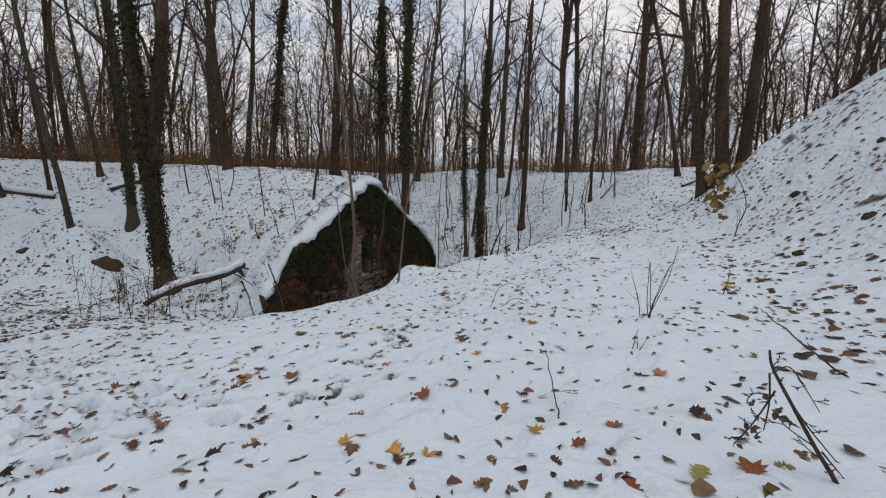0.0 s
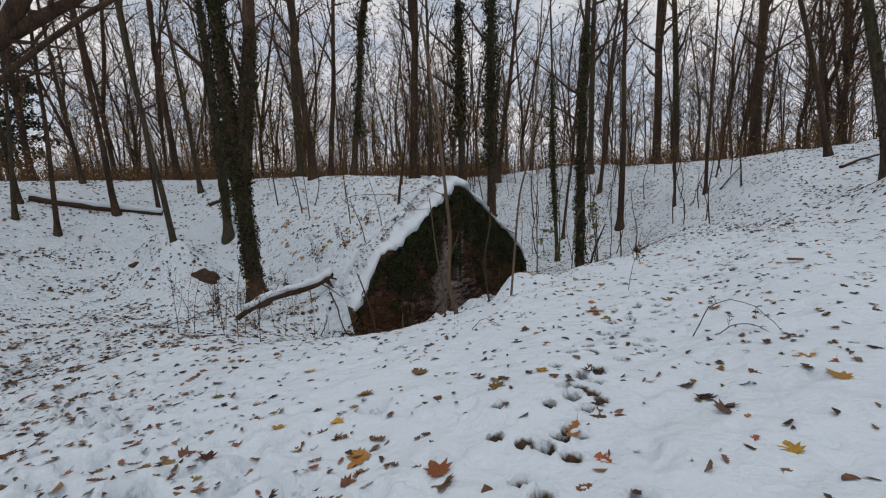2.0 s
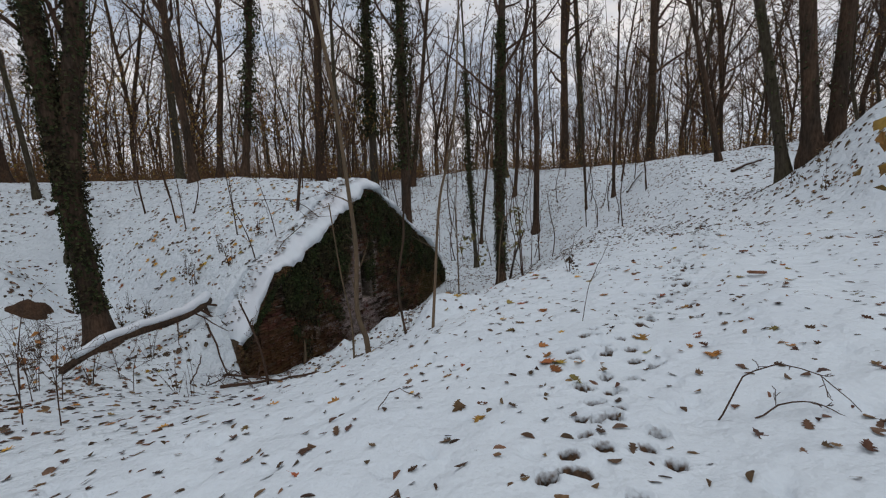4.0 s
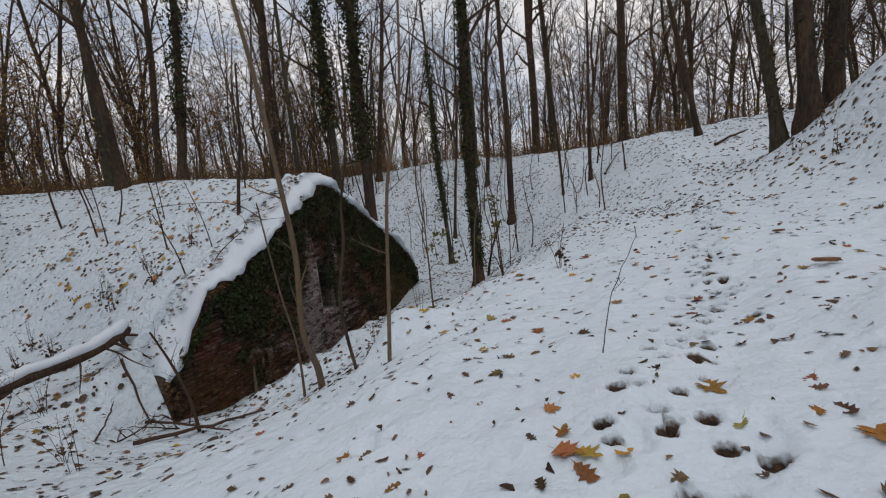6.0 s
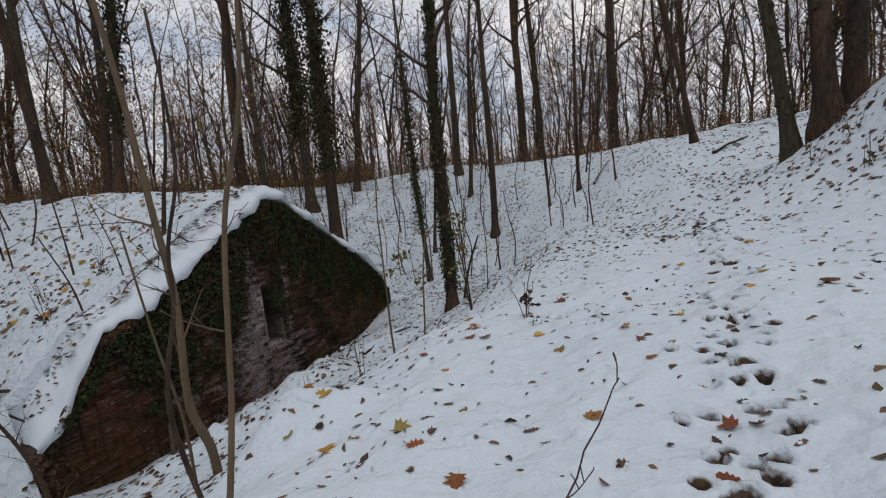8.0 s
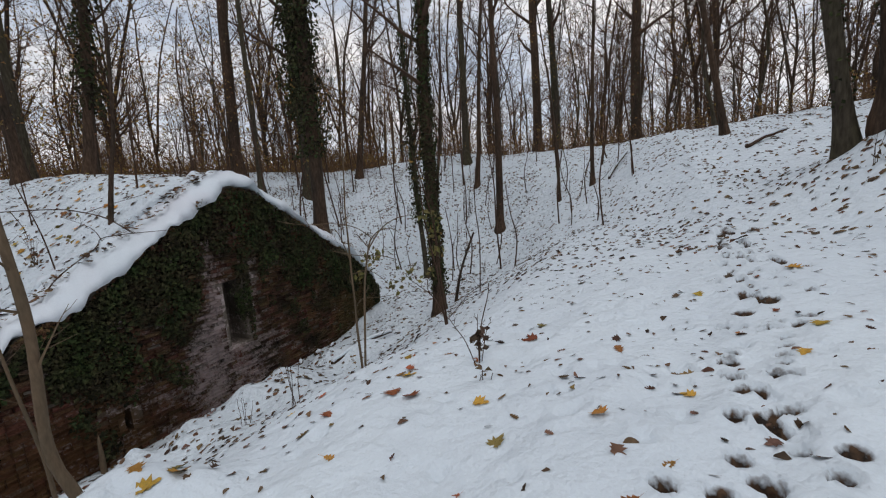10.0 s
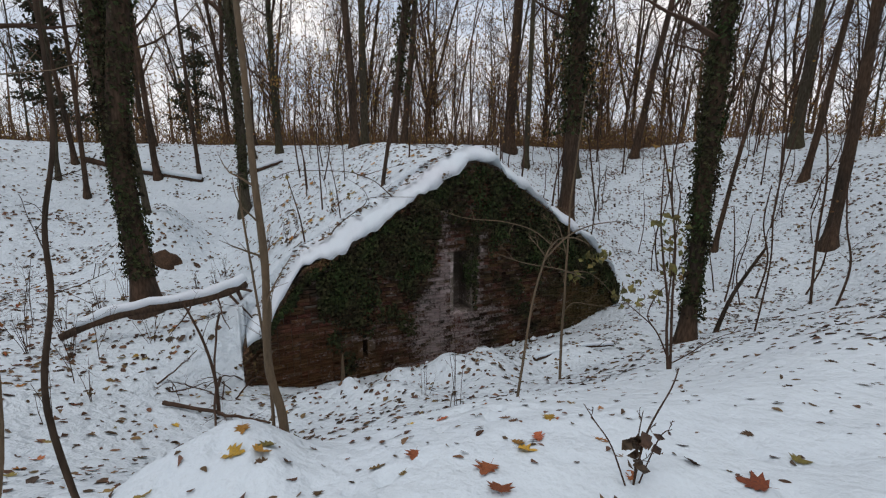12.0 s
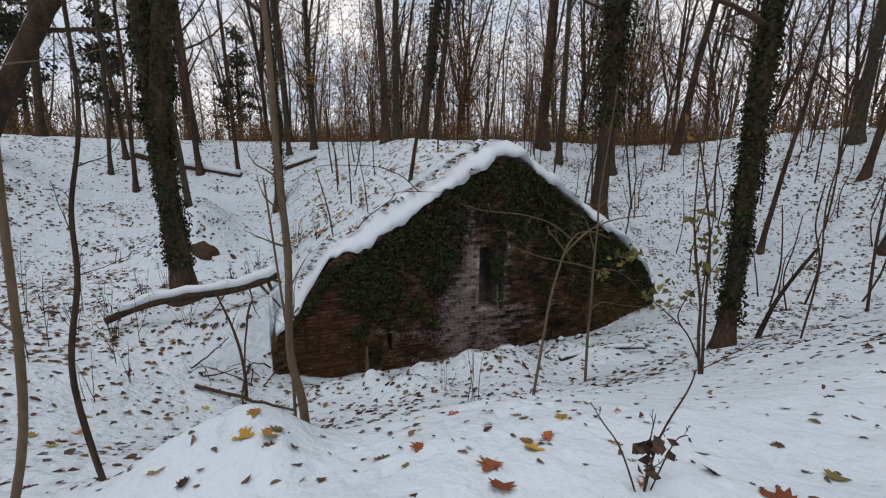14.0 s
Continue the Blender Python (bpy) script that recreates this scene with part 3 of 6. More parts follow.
def lay_bricks():
    rng = random.Random(21)
    kinds = {}
    for half in (0, 1):
        kinds[half] = []
        for k in range(5):
            v, f = brick_mesh(BRICK_L if not half else 0.113, BRICK_H, 0.05, 40 + 5 * half + k)
            me = bpy.data.meshes.new("brick")
            me.from_pydata(v, [], f)
            me.materials.append(BRICK)
            kinds[half].append((v, f, me))
    turn = math.atan2(-WY, -WX) - math.pi / 2 + math.pi
    rest, single = ([], []), []
    z, row = -3.0, 0
    while z < 1.72:
        s = 7.32 + (0.0 if row % 2 else 0.125)
        while s < 17.0:
            half = 1 if rng.random() < 0.3 else 0
            ln = 0.113 if half else BRICK_L
            c = s + ln / 2
            s += ln + 0.012
            if z + 0.03 > min(gable_top(c - ln / 2), gable_top(c + ln / 2)) - 0.03:
                continue
            if any(o[0] - ln * 0.45 < c < o[1] + ln * 0.45 and o[2] - 0.03 < z < o[3] + 0.03 for o in [NICHE] + HOLES_IN_WALL):
                continue
            if rng.random() < 0.02:
                continue
            k = rng.randrange(5)
            out = rng.uniform(-0.012, 0.006) - (0.02 if rng.random() < 0.06 else 0)
            x, y = to_xy(c, out)
            m = Matrix.Translation((float(x), float(y), z + rng.uniform(-0.003, 0.003))) @ Matrix.Rotation(turn, 4, "Z") @ Matrix.Rotation(rng.gauss(0, 0.012), 4, "Y")
            if 10.2 < c < 12.75 and -2.55 < z < -0.1 and len(single) < 300:
                single.append((kinds[half][k][2], m))
            else:
                v, f = rest
                i = len(v)
                v += [m @ Vector(p) for p in kinds[half][k][0]]
                f += [tuple(i + a for a in face) for face in kinds[half][k][1]]
        z += COURSE
        row += 1
    return single, rest


# ---- snow on the gable's edge ----
def cap_thickness(s):
    t = 0.24 + 0.05 * math.sin(2.1 * s) + 0.05 * float(value_noise(np.array(s), np.array(5.1), 0.4, 36))
    return t * min(1, max(0.02, (s - 7.38) / 0.4), max(0.02, (16.8 - s) / 0.6))


def snow_cap():
    """A rounded roll of snow that follows the gable's edge and hangs a little over its face."""
    rng = random.Random(31)
    v, f = [], []
    ss_ = np.arange(7.42, 16.75, 0.05)
    n = 9
    for k, s in enumerate(ss_):
        top = gable_top(s)
        slope = (gable_top(s + 0.15) - gable_top(s - 0.15)) / 0.3
        thick = cap_thickness(s) + rng.uniform(-0.012, 0.012)
        over = 0.18 + 0.10 * float(value_noise(np.array(s), np.array(1.7), 0.3, 34)) + 0.05 * float(value_noise(np.array(s), np.array(2.9), 0.12, 35))
        drop = 0.05 + 0.13 * float(value_noise(np.array(s), np.array(0.0), 0.35, 32)) + 0.09 * float(value_noise(np.array(s), np.array(3.3), 0.13, 33))
        for j in range(n):
            a = j / (n - 1)
            q = over - 0.02 - a * (over + 0.97)
            h = -drop + (thick + drop) * math.sin(min(1.0, a * 2.2) * math.pi / 2) ** 0.8 if a < 0.46 else thick + 0.03 * (a - 0.46)
            bump = 0.075 * float(value_noise(np.array(s), np.array(q + 9), 0.28, 37)) + 0.025 * float(value_noise(np.array(s), np.array(q + 4), 0.12, 38))
            v.append(wall_point(s, q, top + h + (bump if j else 0)))
        v.append(wall_point(s, 0.0, top - drop * 0.6 - 0.02))
        v.append(wall_point(s, -0.97, top - 0.3))
    m = n + 2
    order = [m - 2] + list(range(n)) + [m - 1]
    for k in range(len(ss_) - 1):
        for a, b in zip(order, order[1:] + order[:1]):
            f.append((k * m + a, (k + 1) * m + a, (k + 1) * m + b, k * m + b))
    return mesh_object("snow_cap", v, f, SNOW_CAP, smooth=True)


tagged(snow_cap(), "thick rounded snow lying along the edge of the brick gable", "snow", kind="stuff")


# ---- leaves ----
def add_leaf(v, f, at, normal, size, turn, fold=0.25):
    """A small pointed leaf of four triangles folded along its midrib."""
    n = normal.normalized()
    a = n.orthogonal().normalized()
    b = n.cross(a)
    u = a * math.cos(turn) + b * math.sin(turn)
    w = n.cross(u)
    i = len(v)
    v += [at - u * size * 0.5, at - u * size * 0.05 + w * size * 0.34 + n * size * fold, at + u * size * 0.5, at - u * size * 0.05 - w * size * 0.34 + n * size * fold]
    f += [(i, i + 3, i + 2), (i, i + 2, i + 1)]


def wall_ivy():
    rng = random.Random(41)
    v, f = [], []
    out = Vector((-WX, -WY, 0))
    tries = 0
    while len(f) < 60000 and tries < 62000:
        tries += 1
        s = rng.uniform(7.5, 16.9)
        top = gable_top(s)
        z = rng.uniform(-2.6, top - 0.13)
        depth = top - z
        reach = np.interp(s, [7.5, 8.5, 9.5, 10.8, 11.3, 11.8, 12.2, 13, 15, 16.9], [0.6, 1.6, 2.5, 2.9, 1.5, 1.5, 1.6, 2.7, 1.6, 0.7])
        patch = 0.6 * math.sin(3.1 * s + 1.7 * z) * math.sin(2.3 * z - 1.1 * s + 2) + 0.5 * math.sin(7.9 * s) * math.sin(6.3 * z + 1)
        p = 1.0 - depth / reach + 0.75 * patch
        if NICHE[0] < s < NICHE[1] + 0.1 and NICHE[2] < z < NICHE[3] + 0.3:
            p += 0.9 * (s - NICHE[0] - 0.12) / 0.2
        if 12.4 < s < 14.8 and z > -2.0:
            p += 0.25 * math.sin(9 * s)
        if s < 8.7 and depth > 0.3:
            p -= 0.7
        if z < 0.3:
            p -= 0.8 * min(1.0, max(0.0, pale_here(s, z)))
        if rng.random() > p:
            continue
        q = 0.006 + 0.13 * rng.random() ** 1.6
        if NICHE[0] < s < NICHE[1] and NICHE[2] < z < NICHE[3]:
            q -= rng.uniform(0.02, 0.2)
        add_leaf(v, f, Vector(wall_point(s, q, z)), out + Vector((rng.gauss(0, 0.4), rng.gauss(0, 0.4), rng.gauss(0.25, 0.35))), rng.uniform(0.045, 0.10), rng.uniform(0, 6.28))
    return mesh_object("ivy", v, f, IVY, kind="stuff")


tagged(wall_ivy(), "dark green ivy leaves creeping over the brick gable", "ivy")


def edge_litter():
    """Brown leaves and roots caught under the snow along the gable's edge."""
    rng = random.Random(43)
    v, f = [], []
    out = Vector((-WX, -WY, 0))
    for _ in range(1100):
        s = rng.gauss(8.6, 0.25) if rng.random() < 0.35 else rng.uniform(7.2, 16.6)
        z = gable_top(s) - abs(rng.gauss(0.0, 0.09)) - 0.04
        if rng.random() < 0.16:
            s = rng.gauss(7.55, 0.16)
            z = rng.uniform(-2.35, gable_top(s) - 0.05)
        add_leaf(v, f, Vector(wall_point(s, rng.uniform(0.0, 0.07), z)), out + Vector((rng.gauss(0, 0.6), rng.gauss(0, 0.6), rng.gauss(0, 0.6))), rng.uniform(0.04, 0.09), rng.uniform(0, 6.28))
    return mesh_object("dead_leaves", v, f, LITTER, kind="stuff")


tagged(edge_litter(), "withered brown leaves caught along the gable's snowy edge", "leaves")


def lobed_outline(kind, rng):
    """Outline of a maple or oak leaf about one unit long, stalk end at the origin."""
    out = []
    if kind == "maple":
        spikes = [(-0.42, 0.05), (-0.2, 0.12), (-0.55, 0.28), (-0.3, 0.34), (-0.52, 0.62), (-0.2, 0.58), (-0.16, 0.82), (0, 1.0)]
    else:
        spikes = [(-0.05, 0.1), (-0.18, 0.2), (-0.1, 0.3), (-0.3, 0.42), (-0.14, 0.5), (-0.34, 0.66), (-0.16, 0.72), (-0.22, 0.9), (0, 1.0)]
    left = [(x * rng.uniform(0.85, 1.1), y * rng.uniform(0.95, 1.05)) for x, y in spikes]
    right = [(-x * rng.uniform(0.85, 1.1), y) for x, y in spikes[:-1]]
    return [(0, 0)] + left + right[::-1]


def scatter(count, seed, keep, shape, mat):
    """Fallen leaves half sunk in the snow wherever keep(s, q) lets them lie; shape draws one."""
    rng = random.Random(seed)
    pts = []
    while len(pts) < count:
        r = 34 * rng.random() ** 0.62
        a = rng.uniform(-1.5, 1.5) + 0.25
        x, y = 0.5 - r * math.sin(a), 1 + r * math.cos(a)
        s, q = to_sq(x, y)
        clump = 0.5 + 0.5 * math.sin(1.9 * x + 0.7 * y) * math.sin(1.3 * y - 0.9 * x + 1)
        if rng.random() < keep(s, q) * (0.35 + 0.65 * clump):
            pts.append((x, y))
    P = np.array(pts)
    e = 0.06
    D, _ = dents(P[:, 0], P[:, 1])
    Z = land(P[:, 0], P[:, 1]) + D
    gx = (snow_top(P[:, 0] + e, P[:, 1]) - snow_top(P[:, 0] - e, P[:, 1])) / (2 * e)
    gy = (snow_top(P[:, 0], P[:, 1] + e) - snow_top(P[:, 0], P[:, 1] - e)) / (2 * e)
    v, f = [], []
    for (x, y), z, ax, ay in zip(pts, Z, gx, gy):
        n = Vector((-ax + rng.gauss(0, 0.2), -ay + rng.gauss(0, 0.2), 1))
        shape(rng, v, f, Vector((x, y, z + rng.uniform(-0.003, 0.010))), n)
    return mesh_object("leaf_litter", v, f, mat, kind="stuff")


def on_bench(s, q):
    return q > 4.6 and -2 < s < 12.5


def hollow_keep(s, q):
    if on_bench(s, q) or (-1.0 < q < 0.04 and 7 < s < 17):
        return 0.0
    if s < 7.2 and q > 0.5:
        return 0.5
    return 0.9 if q < 10.5 else 1.0


def oval_leaf(rng, v, f, at, n):
    """A curled leaf with an uneven, roughly oval edge."""
    size = rng.choice((0.05, 0.07, 0.09, 0.11, 0.13)) * rng.uniform(0.8, 1.2)
    n = n.normalized()
    a = n.orthogonal().normalized()
    b = n.cross(a)
    t0, cup, wide = rng.uniform(0, 6.28), rng.uniform(-0.1, 0.3), rng.uniform(0.5, 0.8)
    i = len(v)
    for k in range(6):
        t = t0 + k * 1.047
        r = size * 0.5 * rng.uniform(0.75, 1.15)
        c, d = r * math.cos(k * 1.047), r * math.sin(k * 1.047) * wide
        u, w = a * math.cos(t0) + b * math.sin(t0), b * math.cos(t0) - a * math.sin(t0)
        v.append(at + u * c + w * d + n * (cup * abs(d) * 1.5 + rng.uniform(-0.004, 0.006)))
    f += [(i, i + 1, i + 2), (i, i + 2, i + 3), (i, i + 3, i + 4), (i, i + 4, i + 5)]


OUTLINES = [lobed_outline(("maple", "oak", "oak", "oak")[k % 4], random.Random(80 + k)) for k in range(8)]


def small_lobed_leaf(rng, v, f, at, n):
    """A small lobed leaf, often partly under the snow."""
    ring = rng.choice(OUTLINES)
    size = rng.choice((0.035, 0.045, 0.055, 0.07, 0.085)) * rng.uniform(0.85, 1.2)
    n = n.normalized()
    a = n.orthogonal().normalized()
    b = n.cross(a)
    t0, cup, tilt = rng.uniform(0, 6.28), rng.uniform(0.0, 0.45), rng.uniform(-0.25, 0.1)
    u, w = a * math.cos(t0) + b * math.sin(t0), b * math.cos(t0) - a * math.sin(t0)
    i = len(v)
    v.append(at + n * tilt * size * 0.3)
    for x, y in ring:
        v.append(at + (u * x + w * (y - 0.5) + n * (cup * (x * x * 2 + (y - 0.5) ** 2) + tilt * (y - 0.5))) * size)
    m = len(ring)
    f += [(i, i + 1 + (k + 1) % m, i + 1 + k) for k in range(m)]


def bench_leaf(rng, v, f, at, n):
    """Most leaves of the bench are half under the snow: a sliver or an uneven patch shows; some lie open."""
    if rng.random() < 0.36:
        return small_lobed_leaf(rng, v, f, at, n)
    n = n.normalized()
    a = n.orthogonal().normalized()
    b = n.cross(a)
    t0, size = rng.uniform(0, 6.28), rng.uniform(0.03, 0.075)
    u, w = a * math.cos(t0) + b * math.sin(t0), b * math.cos(t0) - a * math.sin(t0)
    wide, curl = rng.uniform(0.18, 0.5), rng.uniform(0.02, 0.14)
    i = len(v)
    k = 7
    for j in range(k):
        g = j / (k - 1)
        h = math.sin(math.pi * g) * wide * rng.uniform(0.7, 1.25)
        v.append(at + (u * (g - 0.5) - w * 0.08) * size)
        v.append(at + (u * (g - 0.5) + w * h + n * (curl * (0.4 + 0.6 * math.sin(math.pi * g)) + 0.02)) * size)
    f += [(i + 2 * j, i + 2 * j + 2, i + 2 * j + 3, i + 2 * j + 1) for j in range(k - 1)]


tagged(scatter(27000, 44, hollow_keep, oval_leaf, LITTER), "small fallen brown and olive leaves scattered over the snow", "leaves")
tagged(scatter(3600, 45, lambda s, q: 1.0 if on_bench(s, q) else 0.0, bench_leaf, LITTER_DARK), "small lobed brown leaves half sunk in the snow", "leaves")


def plain_leaf(rng, v, f, at, n):
    add_leaf(v, f, at, n, rng.uniform(0.06, 0.13), rng.uniform(0, 6.28), rng.uniform(-0.05, 0.25))


def side_keep(s, q):
    """The slope beside the path, where twigs and leaves poke through everywhere."""
    return 1.0 if -6 < s < 5.0 and -9 < q < 1.5 else 0.0


tagged(scatter(4500, 50, side_keep, oval_leaf, LITTER_DARK), "dark brown leaves poking through the snow beside the path", "leaves")


def rim_keep(s, q):
    """The slopes of the hollow behind the gable, up to the rim."""
    return 1.0 if 12.5 < s < 26 and -10 < q < 3.5 and not (s < 17.2 and q > -1) else 0.0


tagged(scatter(7000, 52, rim_keep, plain_leaf, LITTER_DARK), "small dark leaves dotting the hollow's snowy slopes", "leaves")


def path_keep(s, q):
    """The trodden path past the gable's end, where the leaves lie thickest."""
    x, y = to_xy(s, q)
    t = max(0.0, min(1.0, (-2.2 - float(x)) / 9.5))
    off = float(y) - (2.6 + 5.4 * t)
    return math.exp(-(off / 0.9) ** 2) if -12 < x < -1.5 else 0.0


tagged(scatter(22000, 46, hollow_keep, plain_leaf, LITTER_DARK), "dark wet leaves showing through the snow of the slopes", "leaves")
tagged(scatter(1000, 47, path_keep, small_lobed_leaf, LITTER_RED), "reddish-brown trodden leaves on the snowy path", "leaves")


def bank_keep(s, q):
    """The steep bank above the bench."""
    return min(1.0, max(0.0, (q - 10.2) / 1.5)) if 1 < s < 17 else 0.0


tagged(scatter(2600, 49, bank_keep, oval_leaf, LITTER), "brown leaves thickly strewn over the snowy bank", "leaves")


def cap_leaves():
    """Leaves that fell on the snow along the gable's edge."""
    rng = random.Random(48)
    v, f = [], []
    for _ in range(800):
        s, q = rng.uniform(7.6, 16.4), -rng.uniform(0.15, 0.95)
        z = gable_top(s) + cap_thickness(s) + 0.04 + rng.uniform(-0.004, 0.015)
        oval_leaf(rng, v, f, Vector(wall_point(s, q, z)), Vector((rng.gauss(0, 0.3), rng.gauss(0, 0.3), 1)))
    return mesh_object("leaf_litter", v, f, LITTER, kind="stuff")


tagged(cap_leaves(), "brown leaves lying on the gable's cap of snow", "leaves")


def leaf_mesh(kind, seed, mat):
    """A curled lobed leaf with a stalk, one unit long."""
    rng = random.Random(seed)
    ring = lobed_outline(kind, rng)
    cup, twist = rng.uniform(0.08, 0.3), rng.uniform(-0.25, 0.25)
    lift = lambda x, y: cup * (x * x * 2.2 + (y - 0.5) ** 2 * 0.8) + twist * x * (y - 0.5) + rng.uniform(-0.02, 0.02)
    v = [(0, 0.5, lift(0, 0.5))] + [(x, y, lift(x, y)) for x, y in ring]
    n = len(ring)
    f = [(0, 1 + (k + 1) % n, 1 + k) for k in range(n)]
    i = len(v)
    v += [(-0.012, 0, 0.05), (0.012, 0, 0.05), (0.03, -0.4, 0.12)]
    f.append((i, i + 2, i + 1))
    me = bpy.data.meshes.new("fallen_leaf")
    me.from_pydata(v, [], f)
    me.materials.append(mat)
    return me


LEAF_KINDS = {
    "maple": [leaf_mesh("maple", 60 + k, m) for k, m in enumerate((LEAF_YELLOW, LEAF_YELLOW, LEAF_OLIVE, LEAF_BROWN))],
    "oak": [leaf_mesh("oak", 70 + k, m) for k, m in enumerate((LEAF_BROWN, LEAF_BROWN, LEAF_OLIVE, LEAF_DARK))],
}
LEAF_WORDS = {"yellow_leaf": "ochre-yellow", "brown_leaf": "russet-brown", "olive_leaf": "olive-brown", "dark_leaf": "dark brown"}


def drop_leaf(rng, kind, x, y, size, lift=0.004):
    me = rng.choice(LEAF_KINDS[kind])
    d, _ = dents(np.array([x]), np.array([y]))
    e = 0.08
    gx, gy = float(snow_top(x + e, y) - snow_top(x - e, y)) / (2 * e), float(snow_top(x, y + e) - snow_top(x, y - e)) / (2 * e)
    n = Vector((-gx + rng.gauss(0, 0.12), -gy + rng.gauss(0, 0.12), 1)).normalized()
    ob = new("fallen_leaf", me)
    turn = n.to_track_quat("Z", "Y").to_matrix().to_4x4()
    ob.matrix_basis = Matrix.Translation((x, y, land_at(x, y) + float(d[0]) + lift)) @ turn @ Matrix.Rotation(rng.uniform(0, 6.28), 4, "Z") @ Matrix.Scale(size, 4) @ Matrix.Translation((0, -0.5, 0))
    word = LEAF_WORDS[me.materials[0].name]
    return tagged(ob, f"{word} curled {kind} leaf lying on snow", "leaf", group="fallen leaves")


LEAVES_START = [(-3.31, 4.1), (-1.65, 3.1), (-1.14, 2.8), (-0.16, 2.33), (-0.27, 1.82), (0.43, 1.86), (0.59, 1.74), (0.71, 1.42), (1.0, 1.46), (1.3, 2.37), (3.76, 5.62), (3.71, 4.64), (2.01, 3.31), (3.12, 4.43), (-1.68, 3.16), (-1.19, 2.9), (-0.56, 3.19), (-2.55, 3.75), (-0.97, 3.88), (-0.05, 5.65), (2.36, 6.61), (3.54, 9.3)]
LEAVES_BENCH = [(-0.95, 3.71), (-1.61, 4.27), (-1.91, 3.92), (-2.75, 4.64), (-0.05, 5.5), (4.45, 6.82), (0.76, 3.54), (0.35, 3.82), (0.1, 3.68), (-0.02, 5.81), (0.01, 5.59), (0.73, 5.82), (2.4, 6.97), (-3.33, 10.32), (-5.15, 9.01), (-4.53, 7.12), (-0.18, 6.55), (0.02, 5.28), (0.94, 5.29)]
LEAVES_EDGE = [(1.63, 7.18), (1.36, 6.83), (1.13, 7.47), (0.15, 7.62), (0.09, 7.91), (0.33, 7.25), (3.43, 8.86), (0.8, 7.55), (1.74, 7.91), (-0.4, 7.93), (3.99, 10.0), (4.32, 9.97), (1.89, 9.88), (2.37, 9.27), (1.34, 8.97), (0.44, 8.71), (0.15, 9.15), (-1.64, 12.13), (0.79, 9.67), (2.55, 8.78), (1.36, 8.53), (4.84, 11.74), (1.87, 8.49)]
LEAVES_HOLLOW = [(-0.7, 8.85), (0.3, 9.31), (0.87, 9.79), (2.13, 10.29), (-6.35, 9.91), (0.87, 9.25), (0.1, 9.89), (-0.5, 8.87), (-0.45, 8.83), (0.87, 9.62), (0.76, 9.33), (3.11, 19.89), (-4.44, 8.04), (-3.78, 8.07)]
rng = random.Random(51)
for x, y in LEAVES_START + LEAVES_BENCH + LEAVES_EDGE + LEAVES_HOLLOW:
    drop_leaf(rng, "maple" if rng.random() < 0.6 else "oak", x, y, rng.uniform(0.09, 0.145))
for _ in range(70):
    s, q = rng.uniform(2.0, 8.5), rng.uniform(-1.0, 5.0)
    if s > 6.9 and q < 0.3:
        continue
    x, y = (float(c) for c in to_xy(s, q))
    drop_leaf(rng, "maple" if rng.random() < 0.6 else "oak", x, y, rng.uniform(0.08, 0.14))
for _ in range(80):
    s, q = rng.uniform(7.4, 12.5), rng.uniform(-6.0, -1.1)
    x, y = (float(c) for c in to_xy(s, q))
    drop_leaf(rng, "maple", x, y, rng.uniform(0.10, 0.17), 0.02)
for _ in range(150):
    s, q = rng.uniform(0.3, 10.5), rng.uniform(5.0, 11.5)
    x, y = (float(c) for c in to_xy(s, q))
    drop_leaf(rng, "maple" if rng.random() < 0.4 else "oak", x, y, rng.uniform(0.05, 0.10), 0.0)


# ---- trees ----
def wander(rng, start, way, length, n, bend, lift=0.0):
    pts, d = [start.copy()], way.normalized()
    for _ in range(n):
        d = (d + Vector((rng.gauss(0, bend), rng.gauss(0, bend), rng.gauss(0, bend * 0.6) + lift))).normalized()
        pts.append(pts[-1] + d * (length / n))
    return pts


def along(pts, t):
    k = min(int(t * (len(pts) - 1)), len(pts) - 2)
    return pts[k].lerp(pts[k + 1], t * (len(pts) - 1) - k)


def side_way(rng, axis, angle):
    """A way that leaves axis by the angle (degrees), on a random side."""
    other = Vector((rng.gauss(0, 1), rng.gauss(0, 1), rng.gauss(0, 0.4)))
    other = (other - axis * other.dot(axis)).normalized()
    return (axis * math.cos(radians(angle)) + other * math.sin(radians(angle))).normalized()


FINE = (6, 5, 0)


def branches(rng, verts, faces, pts, radius, n, start, length, level, spread=45, sides=4, kids=(5, 4), thin=0.0035):
    for i in range(n):
        t = start + (1 - start) * (i + rng.random()) / n
        p = along(pts, min(t, 0.99))
        axis = (along(pts, min(t + 0.05, 1)) - along(pts, max(t - 0.05, 0))).normalized()
        way = side_way(rng, axis, rng.uniform(spread * 0.6, spread * 1.4))
        ln = length * rng.uniform(0.5, 1.1) * (1.15 - 0.75 * t)
        r = radius * rng.uniform(0.25, 0.45) * (1.1 - 0.6 * t)
        seg = (5, 4, 1 if kids == FINE else 2)[level]
        child = wander(rng, p, way, ln, seg, 0.17, 0.07)
        tube(verts, faces, child, [max(r * (1 - 0.85 * j / seg), thin) for j in range(seg + 1)], max(3, sides - level))
        if level < 2:
            branches(rng, verts, faces, child, r, kids[level], 0.2, ln * 0.55, level + 1, 45, sides, kids, thin)


